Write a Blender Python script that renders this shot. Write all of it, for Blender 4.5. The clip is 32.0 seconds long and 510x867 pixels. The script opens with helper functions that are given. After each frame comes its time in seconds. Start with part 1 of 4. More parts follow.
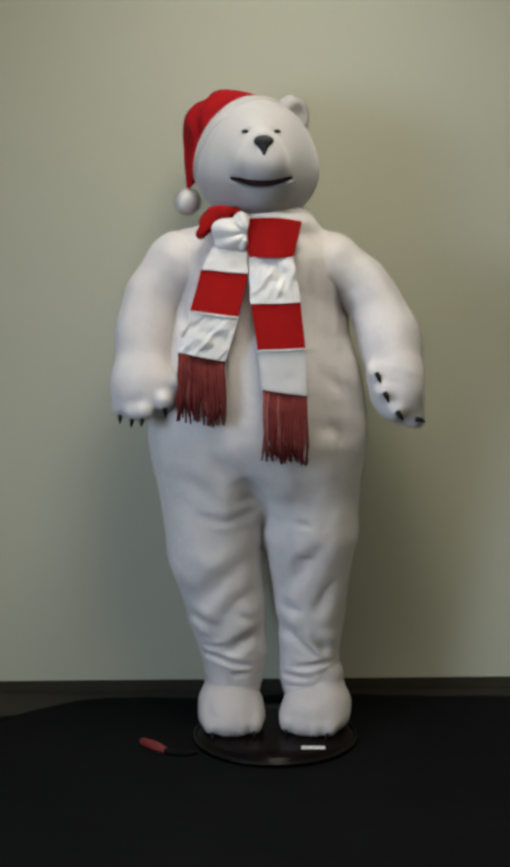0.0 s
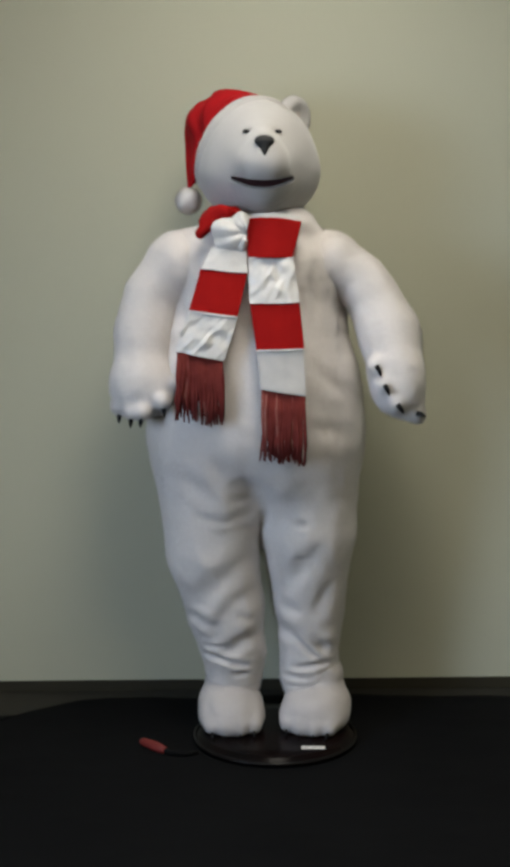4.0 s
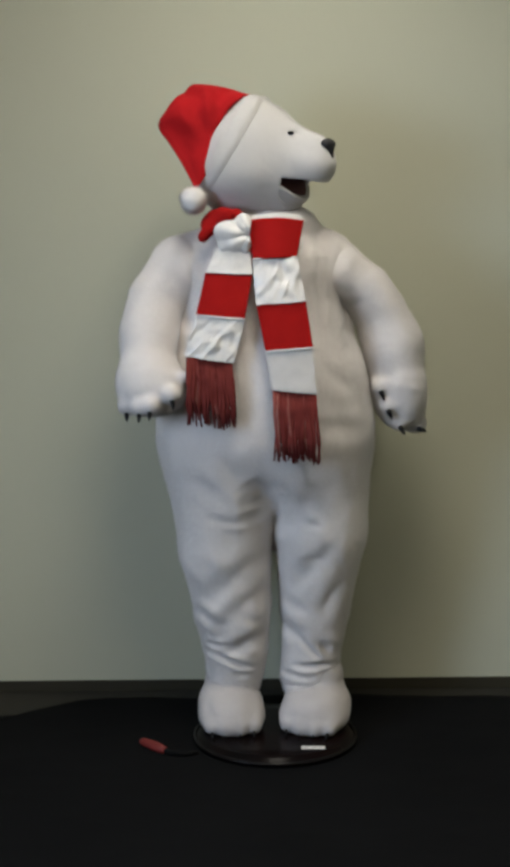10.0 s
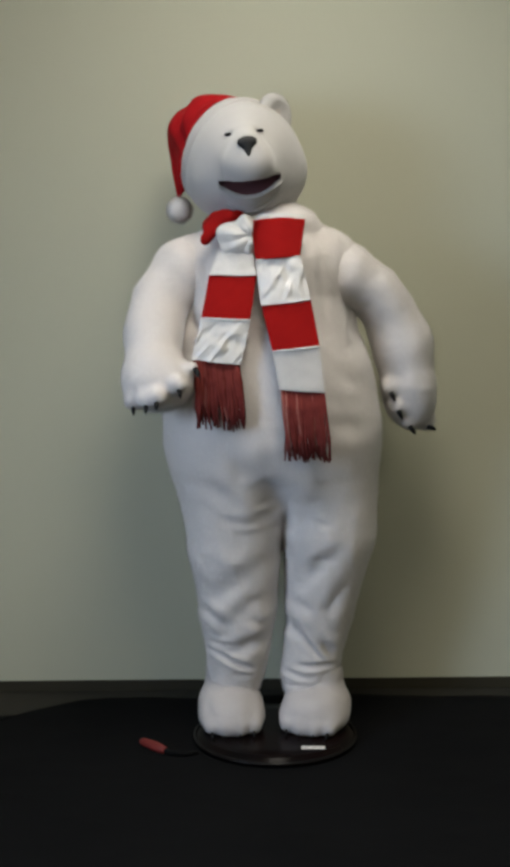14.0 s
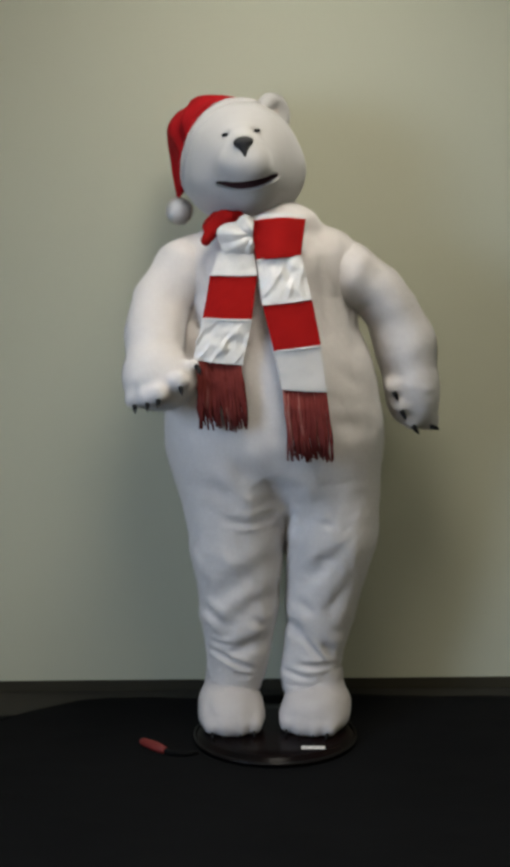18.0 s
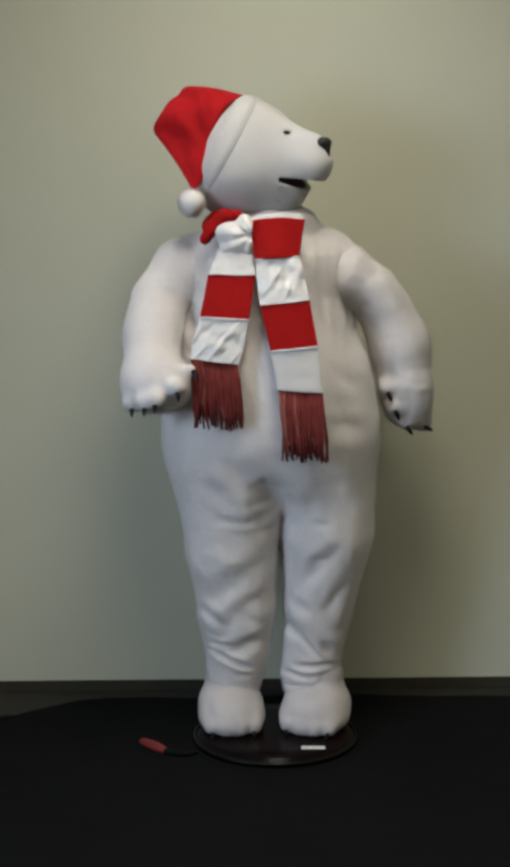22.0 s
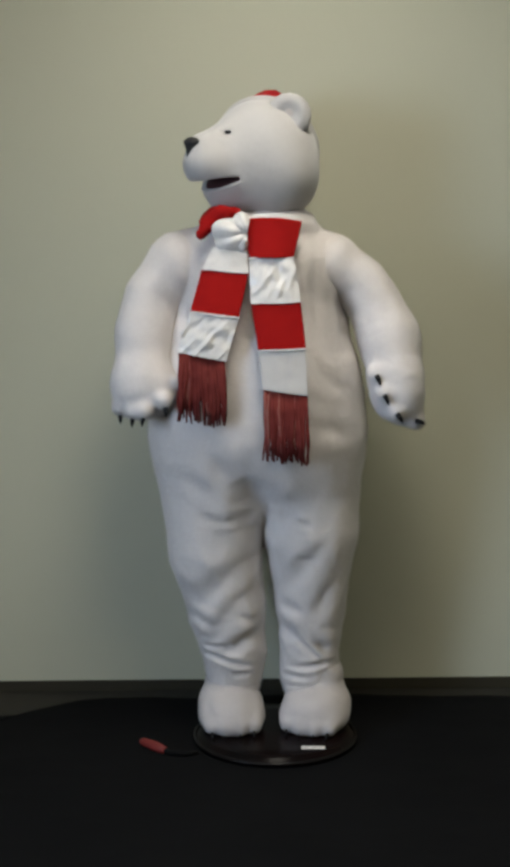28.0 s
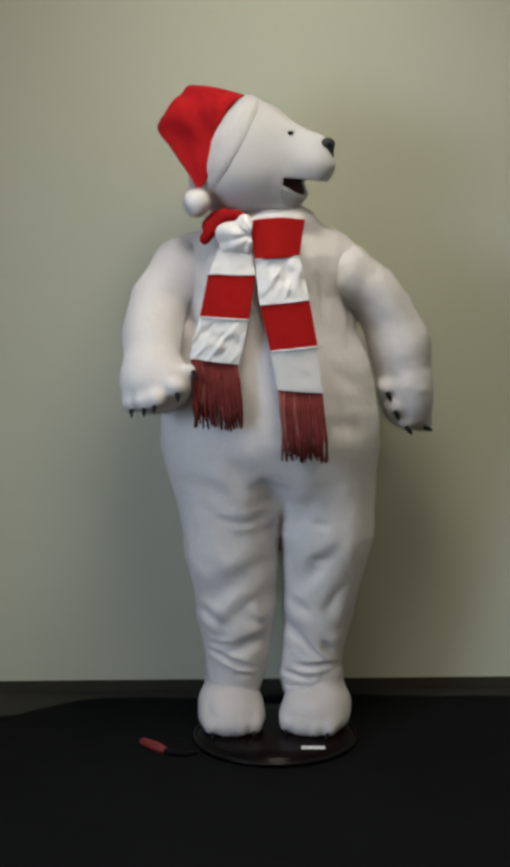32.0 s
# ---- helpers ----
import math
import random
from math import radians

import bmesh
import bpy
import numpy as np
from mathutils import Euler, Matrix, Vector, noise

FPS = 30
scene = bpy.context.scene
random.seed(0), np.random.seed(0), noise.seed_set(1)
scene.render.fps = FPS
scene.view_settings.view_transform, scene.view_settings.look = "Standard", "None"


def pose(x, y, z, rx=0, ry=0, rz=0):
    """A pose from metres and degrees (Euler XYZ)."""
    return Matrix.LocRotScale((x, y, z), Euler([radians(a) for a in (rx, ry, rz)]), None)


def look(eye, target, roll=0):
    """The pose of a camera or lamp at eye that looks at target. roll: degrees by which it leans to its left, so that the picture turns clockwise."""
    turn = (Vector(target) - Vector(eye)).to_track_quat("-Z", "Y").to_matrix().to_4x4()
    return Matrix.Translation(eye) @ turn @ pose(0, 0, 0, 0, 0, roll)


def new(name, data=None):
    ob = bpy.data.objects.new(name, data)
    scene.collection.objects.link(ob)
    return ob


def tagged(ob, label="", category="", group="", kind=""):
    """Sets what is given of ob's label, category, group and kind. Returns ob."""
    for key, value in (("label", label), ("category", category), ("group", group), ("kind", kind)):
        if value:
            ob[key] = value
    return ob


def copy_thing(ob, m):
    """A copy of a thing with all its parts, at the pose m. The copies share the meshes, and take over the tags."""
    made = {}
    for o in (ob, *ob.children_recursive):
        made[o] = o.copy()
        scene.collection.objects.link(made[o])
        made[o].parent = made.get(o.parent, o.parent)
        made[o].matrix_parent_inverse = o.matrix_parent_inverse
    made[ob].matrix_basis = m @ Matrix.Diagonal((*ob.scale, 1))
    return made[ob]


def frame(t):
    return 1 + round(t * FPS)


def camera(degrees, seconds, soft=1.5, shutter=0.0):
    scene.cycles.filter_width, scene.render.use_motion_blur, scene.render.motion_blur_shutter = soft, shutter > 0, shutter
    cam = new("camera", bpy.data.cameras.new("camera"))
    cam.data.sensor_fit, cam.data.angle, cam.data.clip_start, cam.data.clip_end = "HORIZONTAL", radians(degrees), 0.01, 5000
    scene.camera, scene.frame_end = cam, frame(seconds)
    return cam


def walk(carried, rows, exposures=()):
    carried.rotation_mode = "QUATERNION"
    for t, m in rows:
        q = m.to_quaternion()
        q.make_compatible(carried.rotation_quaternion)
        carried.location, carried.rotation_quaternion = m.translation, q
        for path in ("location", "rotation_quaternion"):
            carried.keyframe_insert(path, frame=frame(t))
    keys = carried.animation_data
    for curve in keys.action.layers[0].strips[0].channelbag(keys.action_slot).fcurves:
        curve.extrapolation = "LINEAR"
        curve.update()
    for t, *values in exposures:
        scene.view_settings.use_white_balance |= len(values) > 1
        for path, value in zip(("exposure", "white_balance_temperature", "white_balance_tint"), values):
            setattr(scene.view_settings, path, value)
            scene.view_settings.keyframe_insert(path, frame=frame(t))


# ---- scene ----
# The camera stands still on a tripod, at head height, tipped down a little.
cam = camera(19.4, 32.0, soft=4.8)
EYE = pose(0, -3.8, 1.45, 90 - 9.27, 0, 0)
walk(cam, [(0.0, EYE), (32.0, EYE)])

# ---- light ----
world = bpy.data.worlds.new("room_air")
scene.world = world
world.use_nodes = True
world.node_tree.nodes["Background"].inputs[0].default_value = (0.8, 0.85, 1.0, 1)
world.node_tree.nodes["Background"].inputs[1].default_value = 0.05
scene.view_settings.exposure = 0.0


def area_lamp(name, m, sx, sy, watts, colour, spread=180):
    data = bpy.data.lights.new(name, "AREA")
    data.shape, data.size, data.size_y, data.energy, data.color = "RECTANGLE", sx, sy, watts, colour
    data.spread = radians(spread)
    ob = new(name, data)
    ob.matrix_world = m
    return ob


# Three warm ceiling troffers, the strongest in front of the figure on its one side, and a window with cool daylight in the wall on the other.
TROFFERS = ((0.12, -0.82, 0), (-1.1, -3.4, 0), (1.3, -3.1, 0))
for (x, y, turn), watts, spread in zip(TROFFERS, (14.6, 4.0, 16.5), (150, 140, 140)):
    area_lamp("troffer_lamp", pose(x, y, 2.66, 0, 0, turn), 0.55, 1.15, watts, (1.0, 0.935, 0.80), spread)
area_lamp("window_lamp", look((-2.56, -2.5, 1.4), (0.3, -0.7, 0.5)), 1.3, 1.4, 22.5, (0.57, 0.74, 1.0), 78)


# ---- materials ----
def material(name, colour, rough=0.8, metal=0.0, spot=None, spot_scale=6.0, spot_amount=0.5, grain=300.0, bump=0.2, depth=0.002,
             sheen=0.0, weave=0.0, coat=0.0, clump=0.0, gloss=0.5, speck=0.12):
    """A surface with stains at one scale and grain at another."""
    mat = bpy.data.materials.new(name)
    mat.use_nodes = True
    nt = mat.node_tree
    bsdf = nt.nodes["Principled BSDF"]
    bsdf.inputs["Roughness"].default_value = rough
    bsdf.inputs["Metallic"].default_value = metal
    bsdf.inputs["Specular IOR Level"].default_value = gloss
    bsdf.inputs["Sheen Weight"].default_value = sheen
    bsdf.inputs["Sheen Roughness"].default_value = 0.5
    bsdf.inputs["Coat Weight"].default_value = coat
    coords = nt.nodes.new("ShaderNodeTexCoord")
    big = nt.nodes.new("ShaderNodeTexNoise")
    big.inputs["Scale"].default_value = spot_scale
    big.inputs["Detail"].default_value = 5
    fine = nt.nodes.new("ShaderNodeTexNoise")
    fine.inputs["Scale"].default_value = grain
    fine.inputs["Detail"].default_value = 3
    for n in (big, fine):
        nt.links.new(coords.outputs["Object"], n.inputs["Vector"])
    ramp = nt.nodes.new("ShaderNodeMapRange")
    ramp.inputs["From Min"].default_value, ramp.inputs["From Max"].default_value = 0.38, 0.72
    ramp.inputs["To Max"].default_value = spot_amount
    nt.links.new(big.outputs[0], ramp.inputs["Value"])
    mix = nt.nodes.new("ShaderNodeMix")
    mix.data_type = "RGBA"
    mix.inputs["A"].default_value = (*colour, 1)
    mix.inputs["B"].default_value = (*(spot or [c * 0.8 for c in colour]), 1)
    nt.links.new(ramp.outputs[0], mix.inputs["Factor"])
    tone = nt.nodes.new("ShaderNodeMapRange")
    tone.inputs["To Min"].default_value, tone.inputs["To Max"].default_value = 1 - speck, 1 + 0.7 * speck
    nt.links.new(fine.outputs[0], tone.inputs["Value"])
    mul = nt.nodes.new("ShaderNodeMix")
    mul.data_type, mul.blend_type = "RGBA", "MULTIPLY"
    mul.inputs["Factor"].default_value = 1
    nt.links.new(mix.outputs["Result"], mul.inputs["A"])
    nt.links.new(tone.outputs[0], mul.inputs["B"])
    nt.links.new(mul.outputs["Result"], bsdf.inputs["Base Color"])
    height = fine.outputs[0]
    if weave:
        w = nt.nodes.new("ShaderNodeTexWave")
        w.inputs["Scale"].default_value = weave
        w.inputs["Distortion"].default_value = 1.5
        nt.links.new(coords.outputs["Object"], w.inputs["Vector"])
        add = nt.nodes.new("ShaderNodeMath")
        nt.links.new(height, add.inputs[0])
        nt.links.new(w.outputs[0], add.inputs[1])
        height = add.outputs[0]
    if clump:
        c = nt.nodes.new("ShaderNodeTexNoise")
        c.inputs["Scale"].default_value = clump
        c.inputs["Detail"].default_value = 4
        nt.links.new(coords.outputs["Object"], c.inputs["Vector"])
        add = nt.nodes.new("ShaderNodeMath")
        add.operation = "MULTIPLY_ADD"
        add.inputs[1].default_value = 3.0
        nt.links.new(c.outputs[0], add.inputs[0])
        nt.links.new(height, add.inputs[2])
        height = add.outputs[0]
    b = nt.nodes.new("ShaderNodeBump")
    b.inputs["Strength"].default_value, b.inputs["Distance"].default_value = bump, depth
    nt.links.new(height, b.inputs["Height"])
    nt.links.new(b.outputs[0], bsdf.inputs["Normal"])
    return mat


def hair(name, colour):
    """Thin hair: as much light goes through as is thrown back."""
    mat = bpy.data.materials.new(name)
    mat.use_nodes = True
    nt = mat.node_tree
    nt.nodes.remove(nt.nodes["Principled BSDF"])
    front, back, mix = nt.nodes.new("ShaderNodeBsdfDiffuse"), nt.nodes.new("ShaderNodeBsdfTranslucent"), nt.nodes.new("ShaderNodeMixShader")
    tint, tone = nt.nodes.new("ShaderNodeTexNoise"), nt.nodes.new("ShaderNodeMix")
    tint.inputs["Scale"].default_value = 9
    tone.data_type = "RGBA"
    tone.inputs["A"].default_value, tone.inputs["B"].default_value = (*colour, 1), (*[c * 0.92 for c in colour], 1)
    nt.links.new(tint.outputs[0], tone.inputs["Factor"])
    for n in (front, back):
        nt.links.new(tone.outputs["Result"], n.inputs["Color"])
    mix.inputs[0].default_value = 0.5
    nt.links.new(front.outputs[0], mix.inputs[1])
    nt.links.new(back.outputs[0], mix.inputs[2])
    nt.links.new(mix.outputs[0], nt.nodes["Material Output"].inputs["Surface"])
    return mat


def glow(name, colour, strength):
    mat = bpy.data.materials.new(name)
    mat.use_nodes = True
    bsdf = mat.node_tree.nodes["Principled BSDF"]
    bsdf.inputs["Base Color"].default_value = (0.8, 0.8, 0.8, 1)
    bsdf.inputs["Emission Color"].default_value = (*colour, 1)
    bsdf.inputs["Emission Strength"].default_value = strength
    return mat


FUR = material("white_plush", (0.68, 0.637, 0.612), 1.0, spot=(0.625, 0.585, 0.56), spot_scale=11, spot_amount=0.3, grain=420, bump=0.35, depth=0.003, sheen=0.6, clump=32, gloss=0.2)
SHORT_FUR = material("white_short_plush", (0.475, 0.462, 0.452), 1.0, spot=(0.43, 0.418, 0.406), spot_scale=12, grain=600, bump=0.2, depth=0.0012, sheen=0.5, clump=90, gloss=0.2)
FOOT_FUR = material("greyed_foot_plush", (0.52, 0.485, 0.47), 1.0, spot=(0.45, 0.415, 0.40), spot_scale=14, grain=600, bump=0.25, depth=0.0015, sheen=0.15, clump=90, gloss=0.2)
STEEL = material("grey_steel", (0.05, 0.048, 0.045), 0.5, 0.3, grain=120, bump=0.05)
PILE = material("white_pompom_pile", (0.86, 0.84, 0.82), 1.0, grain=350, bump=0.2, depth=0.002, sheen=0.4, clump=60, gloss=0.2)
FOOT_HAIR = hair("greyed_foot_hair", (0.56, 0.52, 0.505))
HEAD_HAIR = hair("white_head_hair", (0.61, 0.597, 0.585))
HAIR = hair("white_plush_hair", (0.82, 0.785, 0.765))
EAR_IN = material("ear_lining", (0.52, 0.47, 0.44), 1.0, grain=500, bump=0.4)
BLACK = material("black_gloss_plastic", (0.006, 0.006, 0.007), 0.5, grain=80, bump=0.05, gloss=0.2)
NOSE = material("black_felt_nose", (0.013, 0.013, 0.014), 0.7, grain=500, bump=0.3)
MOUTH = material("dark_mouth_lining", (0.075, 0.042, 0.045), 0.9, grain=300)
TONGUE = material("dark_red_mouth_felt", (0.13, 0.045, 0.05), 0.85, spot=(0.08, 0.025, 0.03), grain=300)
RED = material("red_fleece", (0.34, 0.008, 0.007), 0.9, spot=(0.27, 0.005, 0.006), spot_scale=14, grain=500, bump=0.4, weave=120, gloss=0.1)
HAT_RED = material("red_hat_felt", (0.36, 0.007, 0.010), 0.85, spot=(0.22, 0.004, 0.006), spot_scale=16, grain=450, bump=0.4, clump=30, gloss=0.12)
SATIN = material("white_satin", (0.67, 0.65, 0.63), 0.24, spot=(0.60, 0.58, 0.55), spot_scale=18, grain=260, bump=0.15, sheen=0.1, clump=18)
CREAM = material("cream_fleece", (0.66, 0.63, 0.60), 0.9, spot=(0.58, 0.55, 0.52), spot_scale=14, grain=500, bump=0.4, weave=120)
YARN = material("dark_red_yarn", (0.155, 0.024, 0.019), 0.85, spot=(0.10, 0.010, 0.009), spot_scale=40, spot_amount=0.8, grain=300, bump=0.5, gloss=0.25)
PALE_YARN = material("pale_pink_yarn", (0.25, 0.10, 0.085), 0.85, spot=(0.20, 0.05, 0.04), spot_scale=60, spot_amount=0.9, grain=300, bump=0.5, gloss=0.25)
BASE_WOOD = material("dark_mahogany_lacquer", (0.0045, 0.0038, 0.0038), 0.22, spot=(0.0075, 0.0034, 0.0032), spot_scale=7, spot_amount=0.8, grain=60, bump=0.05, gloss=0.045)
WALL = material("olive_beige_wall_paint", (0.497, 0.495, 0.379), 0.75, spot=(0.476, 0.474, 0.362), spot_scale=1.3, grain=160, bump=0.06, depth=0.0006, speck=0.02)
CEILING = material("white_ceiling_board", (0.72, 0.71, 0.67), 0.9, grain=90, bump=0.4)
CARPET = material("dark_brown_carpet", (0.017, 0.015, 0.008), 1.0, spot=(0.012, 0.010, 0.006), spot_scale=8, grain=260, bump=0.6, depth=0.004)
CLOTH = material("black_cloth", (0.0054, 0.0056, 0.0061), 0.95, spot=(0.0034, 0.0036, 0.0041), spot_scale=3, grain=300, bump=0.3, weave=150, gloss=0.06)
VINYL = material("dark_brown_vinyl", (0.023, 0.019, 0.008), 0.7, grain=120, bump=0.05)
PAPER = material("white_sticker_paper", (0.78, 0.77, 0.74), 0.6, grain=200, bump=0.03)
INK = material("grey_print", (0.3, 0.3, 0.3), 0.6, grain=200, bump=0.03)
PLUG_RED = material("red_plastic", (0.17, 0.012, 0.008), 0.7, spot=(0.07, 0.006, 0.005), spot_scale=30, grain=150, bump=0.05)
RUBBER = material("black_rubber", (0.005, 0.005, 0.005), 0.9, grain=150, bump=0.1, gloss=0.1)
RIM = material("black_polished_rim", (0.006, 0.005, 0.005), 0.25, grain=80, bump=0.04, gloss=0.12)
WHITE_METAL = material("white_enamel", (0.75, 0.75, 0.73), 0.5, grain=100, bump=0.03)
TROFFER = glow("lit_troffer_diffuser", (1.0, 0.95, 0.86), 5.0)
DAYLIGHT = glow("daylit_window_pane", (0.82, 0.88, 1.0), 2.0)


# ---- mesh helpers ----
def part(name, bm, mat, parent=None, label="", smooth=True):
    """Links a bmesh, or a mesh, as one object under its thing."""
    if isinstance(bm, bmesh.types.BMesh):
        me = bpy.data.meshes.new(name)
        bm.to_mesh(me)
        bm.free()
    else:
        me = bm
    for m in mat if isinstance(mat, (list, tuple)) else [mat]:
        me.materials.append(m)
    me.polygons.foreach_set("use_smooth", [smooth] * len(me.polygons))
    ob = new(name, me)
    ob.parent = parent
    return tagged(ob, label)


def thing(name, label, category, group="", kind=""):
    return tagged(new(name), label, category, group, kind)


def box(x0, y0, z0, x1, y1, z1, bevel=0.0):
    bm = bmesh.new()
    bmesh.ops.create_cube(bm, size=1)
    bmesh.ops.scale(bm, verts=bm.verts, vec=(x1 - x0, y1 - y0, z1 - z0))
    bmesh.ops.translate(bm, verts=bm.verts, vec=((x0 + x1) / 2, (y0 + y1) / 2, (z0 + z1) / 2))
    if bevel:
        bmesh.ops.bevel(bm, geom=bm.edges[:], offset=bevel, segments=2, affect="EDGES", profile=0.5)
    return bm


def turned(profile, segments=48, centre=(0, 0, 0)):
    """A lathe form from (radius, height) pairs."""
    bm = bmesh.new()
    rings = []
    for r, z in profile:
        if r < 1e-6:
            rings.append([bm.verts.new((centre[0], centre[1], centre[2] + z))])
        else:
            rings.append([bm.verts.new((centre[0] + r * math.cos(a), centre[1] + r * math.sin(a), centre[2] + z))
                          for a in (2 * math.pi * i / segments for i in range(segments))])
    for a, b in zip(rings, rings[1:]):
        n = max(len(a), len(b))
        for i in range(n):
            j = (i + 1) % n
            ring = [a[i % len(a)], a[j % len(a)], b[j % len(b)], b[i % len(b)]]
            bm.faces.new(list(dict.fromkeys(ring)))
    bmesh.ops.recalc_face_normals(bm, faces=bm.faces)
    return bm


def tube(points, radii, sides=8):
    """A round form along a line of points, closed at both ends."""
    bm = bmesh.new()
    pts = [Vector(p) for p in points]
    if not isinstance(radii, (list, tuple)):
        radii = [radii] * len(pts)
    rings = []
    for i, p in enumerate(pts):
        way = (pts[min(i + 1, len(pts) - 1)] - pts[max(i - 1, 0)]).normalized()
        side = way.orthogonal().normalized() if i == 0 else (side - way * side.dot(way)).normalized()
        up = way.cross(side)
        rings.append([bm.verts.new(p + radii[i] * (side * math.cos(a) + up * math.sin(a)))
                      for a in (2 * math.pi * k / sides for k in range(sides))])
    for a, b in zip(rings, rings[1:]):
        for k in range(sides):
            bm.faces.new((a[k], a[(k + 1) % sides], b[(k + 1) % sides], b[k]))
    bm.faces.new(rings[0][::-1])
    bm.faces.new(rings[-1])
    return bm


# Soft bodies are blends of round forms; their skin is drawn over a fine grid.
def blob(c, r):
    c, r = np.array(c, float), np.array(r if isinstance(r, (list, tuple)) else (r, r, r), float)

    def field(p):
        q = (p - c) / r
        k0 = np.sqrt((q * q).sum(-1)) + 1e-9
        k1 = np.sqrt(((q / r) ** 2).sum(-1)) + 1e-9
        return k0 * (k0 - 1) / k1
    return field


def limb(a, b, ra, rb):
    a, b = np.array(a, float), np.array(b, float)
    ab = b - a

    def field(p):
        h = np.clip(((p - a) @ ab) / (ab @ ab), 0, 1)
        q = p - a - h[..., None] * ab
        return np.sqrt((q * q).sum(-1)) - (ra + (rb - ra) * h)
    return field


def join(k, *fields):
    def field(p):
        d = fields[0](p)
        for g in fields[1:]:
            e = g(p)
            h = np.clip(0.5 + 0.5 * (e - d) / k, 0, 1)
            d = e + (d - e) * h - k * h * (1 - h)
        return d
    return field


def carve(k, body, *cuts):
    def field(p):
        d = body(p)
        for g in cuts:
            e = -g(p)
            h = np.clip(0.5 - 0.5 * (e - d) / k, 0, 1)
            d = e + (d - e) * h + k * h * (1 - h)
        return d
    return field


def lumpy(body, amount, scale, seed, stretch=(1, 1, 1)):
    """Adds soft uneven swelling."""
    rng = np.random.RandomState(seed)
    ways = rng.normal(size=(9, 3))
    ways = ways / np.linalg.norm(ways, axis=1)[:, None] * scale * rng.uniform(0.6, 1.5, (9, 1)) * np.array(stretch)
    shifts = rng.uniform(0, 6.28, 9)

    def field(p):
        n = 0
        for w, s in zip(ways, shifts):
            n = n + np.sin(p @ w + s)
        return body(p) + amount * n / 3
    return field


def slopes(field, pts):
    """Unit normals of a field."""
    e = 0.002
    g = np.stack([field(pts + np.eye(3)[i] * e) - field(pts - np.eye(3)[i] * e) for i in range(3)], -1)
    return g / (np.linalg.norm(g, axis=1)[:, None] + 1e-9)


def surface(field, lo, hi, h):
    """Corners and four-sided faces of a field's surface, on a grid of step h."""
    lo, hi = np.array(lo, float), np.array(hi, float)
    n = np.ceil((hi - lo) / h).astype(int) + 1
    axes = [lo[i] + h * np.arange(n[i]) for i in range(3)]
    grid = np.stack(np.meshgrid(*axes, indexing="ij"), -1)
    v = field(grid)
    s = v < 0
    count = np.zeros(n - 1)
    total = np.zeros((*(n - 1), 3))
    cell = lambda arr, o: arr[o[0]:n[0] - 1 + o[0], o[1]:n[1] - 1 + o[1], o[2]:n[2] - 1 + o[2]]
    corners = [(i, j, k) for i in (0, 1) for j in (0, 1) for k in (0, 1)]
    for a in corners:
        for ax in range(3):
            if a[ax] == 0:
                b = list(a)
                b[ax] = 1
                va, vb = cell(v, a), cell(v, b)
                cross = (va < 0) != (vb < 0)
                t = np.where(cross, va / np.where(cross, va - vb, 1), 0)
                count += cross
                for d in range(3):
                    total[..., d] += np.where(cross, a[d] + (t if d == ax else 0), 0)
    used = count > 0
    index = -np.ones(n - 1, int)
    index[used] = np.arange(used.sum())
    base = np.stack(np.meshgrid(*[np.arange(m - 1) for m in n], indexing="ij"), -1)
    verts = lo + h * (base[used] + total[used] / count[used][:, None])
    faces = []
    for ax in range(3):
        u, w = (ax + 1) % 3, (ax + 2) % 3
        sl0 = [slice(1, m - 1) for m in n]
        sl1 = [slice(1, m - 1) for m in n]
        sl0[ax], sl1[ax] = slice(0, n[ax] - 1), slice(1, n[ax])
        a, b = s[tuple(sl0)], s[tuple(sl1)]
        for flip, mask in ((False, a & ~b), (True, ~a & b)):
            at = np.argwhere(mask)
            if not len(at):
                continue
            at[:, u] += 1
            at[:, w] += 1
            quad = []
            for du, dw in ((-1, -1), (0, -1), (0, 0), (-1, 0)):
                q = at.copy()
                q[:, u] += du
                q[:, w] += dw
                quad.append(index[q[:, 0], q[:, 1], q[:, 2]])
            quad = np.stack(quad, 1)
            faces.append(quad[:, ::-1] if flip else quad)
    return verts, np.concatenate(faces)


def folded(verts, normals, lines):
    """Presses folds into the front of a soft body: lines of (x0, z0, x1, z1, depth, width), which wander a little."""
    p = verts[:, [0, 2]] + 0.006 * np.stack([ripple(verts, 40, 5), ripple(verts, 40, 6)], -1)
    d = np.zeros(len(verts))
    for x0, z0, x1, z1, depth, width in lines:
        a, ab = np.array((x0, z0)), np.array((x1 - x0, z1 - z0))
        q = p - a
        h = np.clip((q @ ab) / (ab @ ab), 0, 1)
        q = q - h[:, None] * ab
        r = np.sqrt((q * q).sum(1)) / width
        d += depth * (np.exp(-r * r) - 0.35 * np.exp(-(r - 2.2) ** 2)) * np.sin(math.pi * (0.06 + 0.88 * h))
    return verts - 0.85 * normals * (d * np.clip(0.6 - 1.4 * normals[:, 1], 0, 1))[:, None]


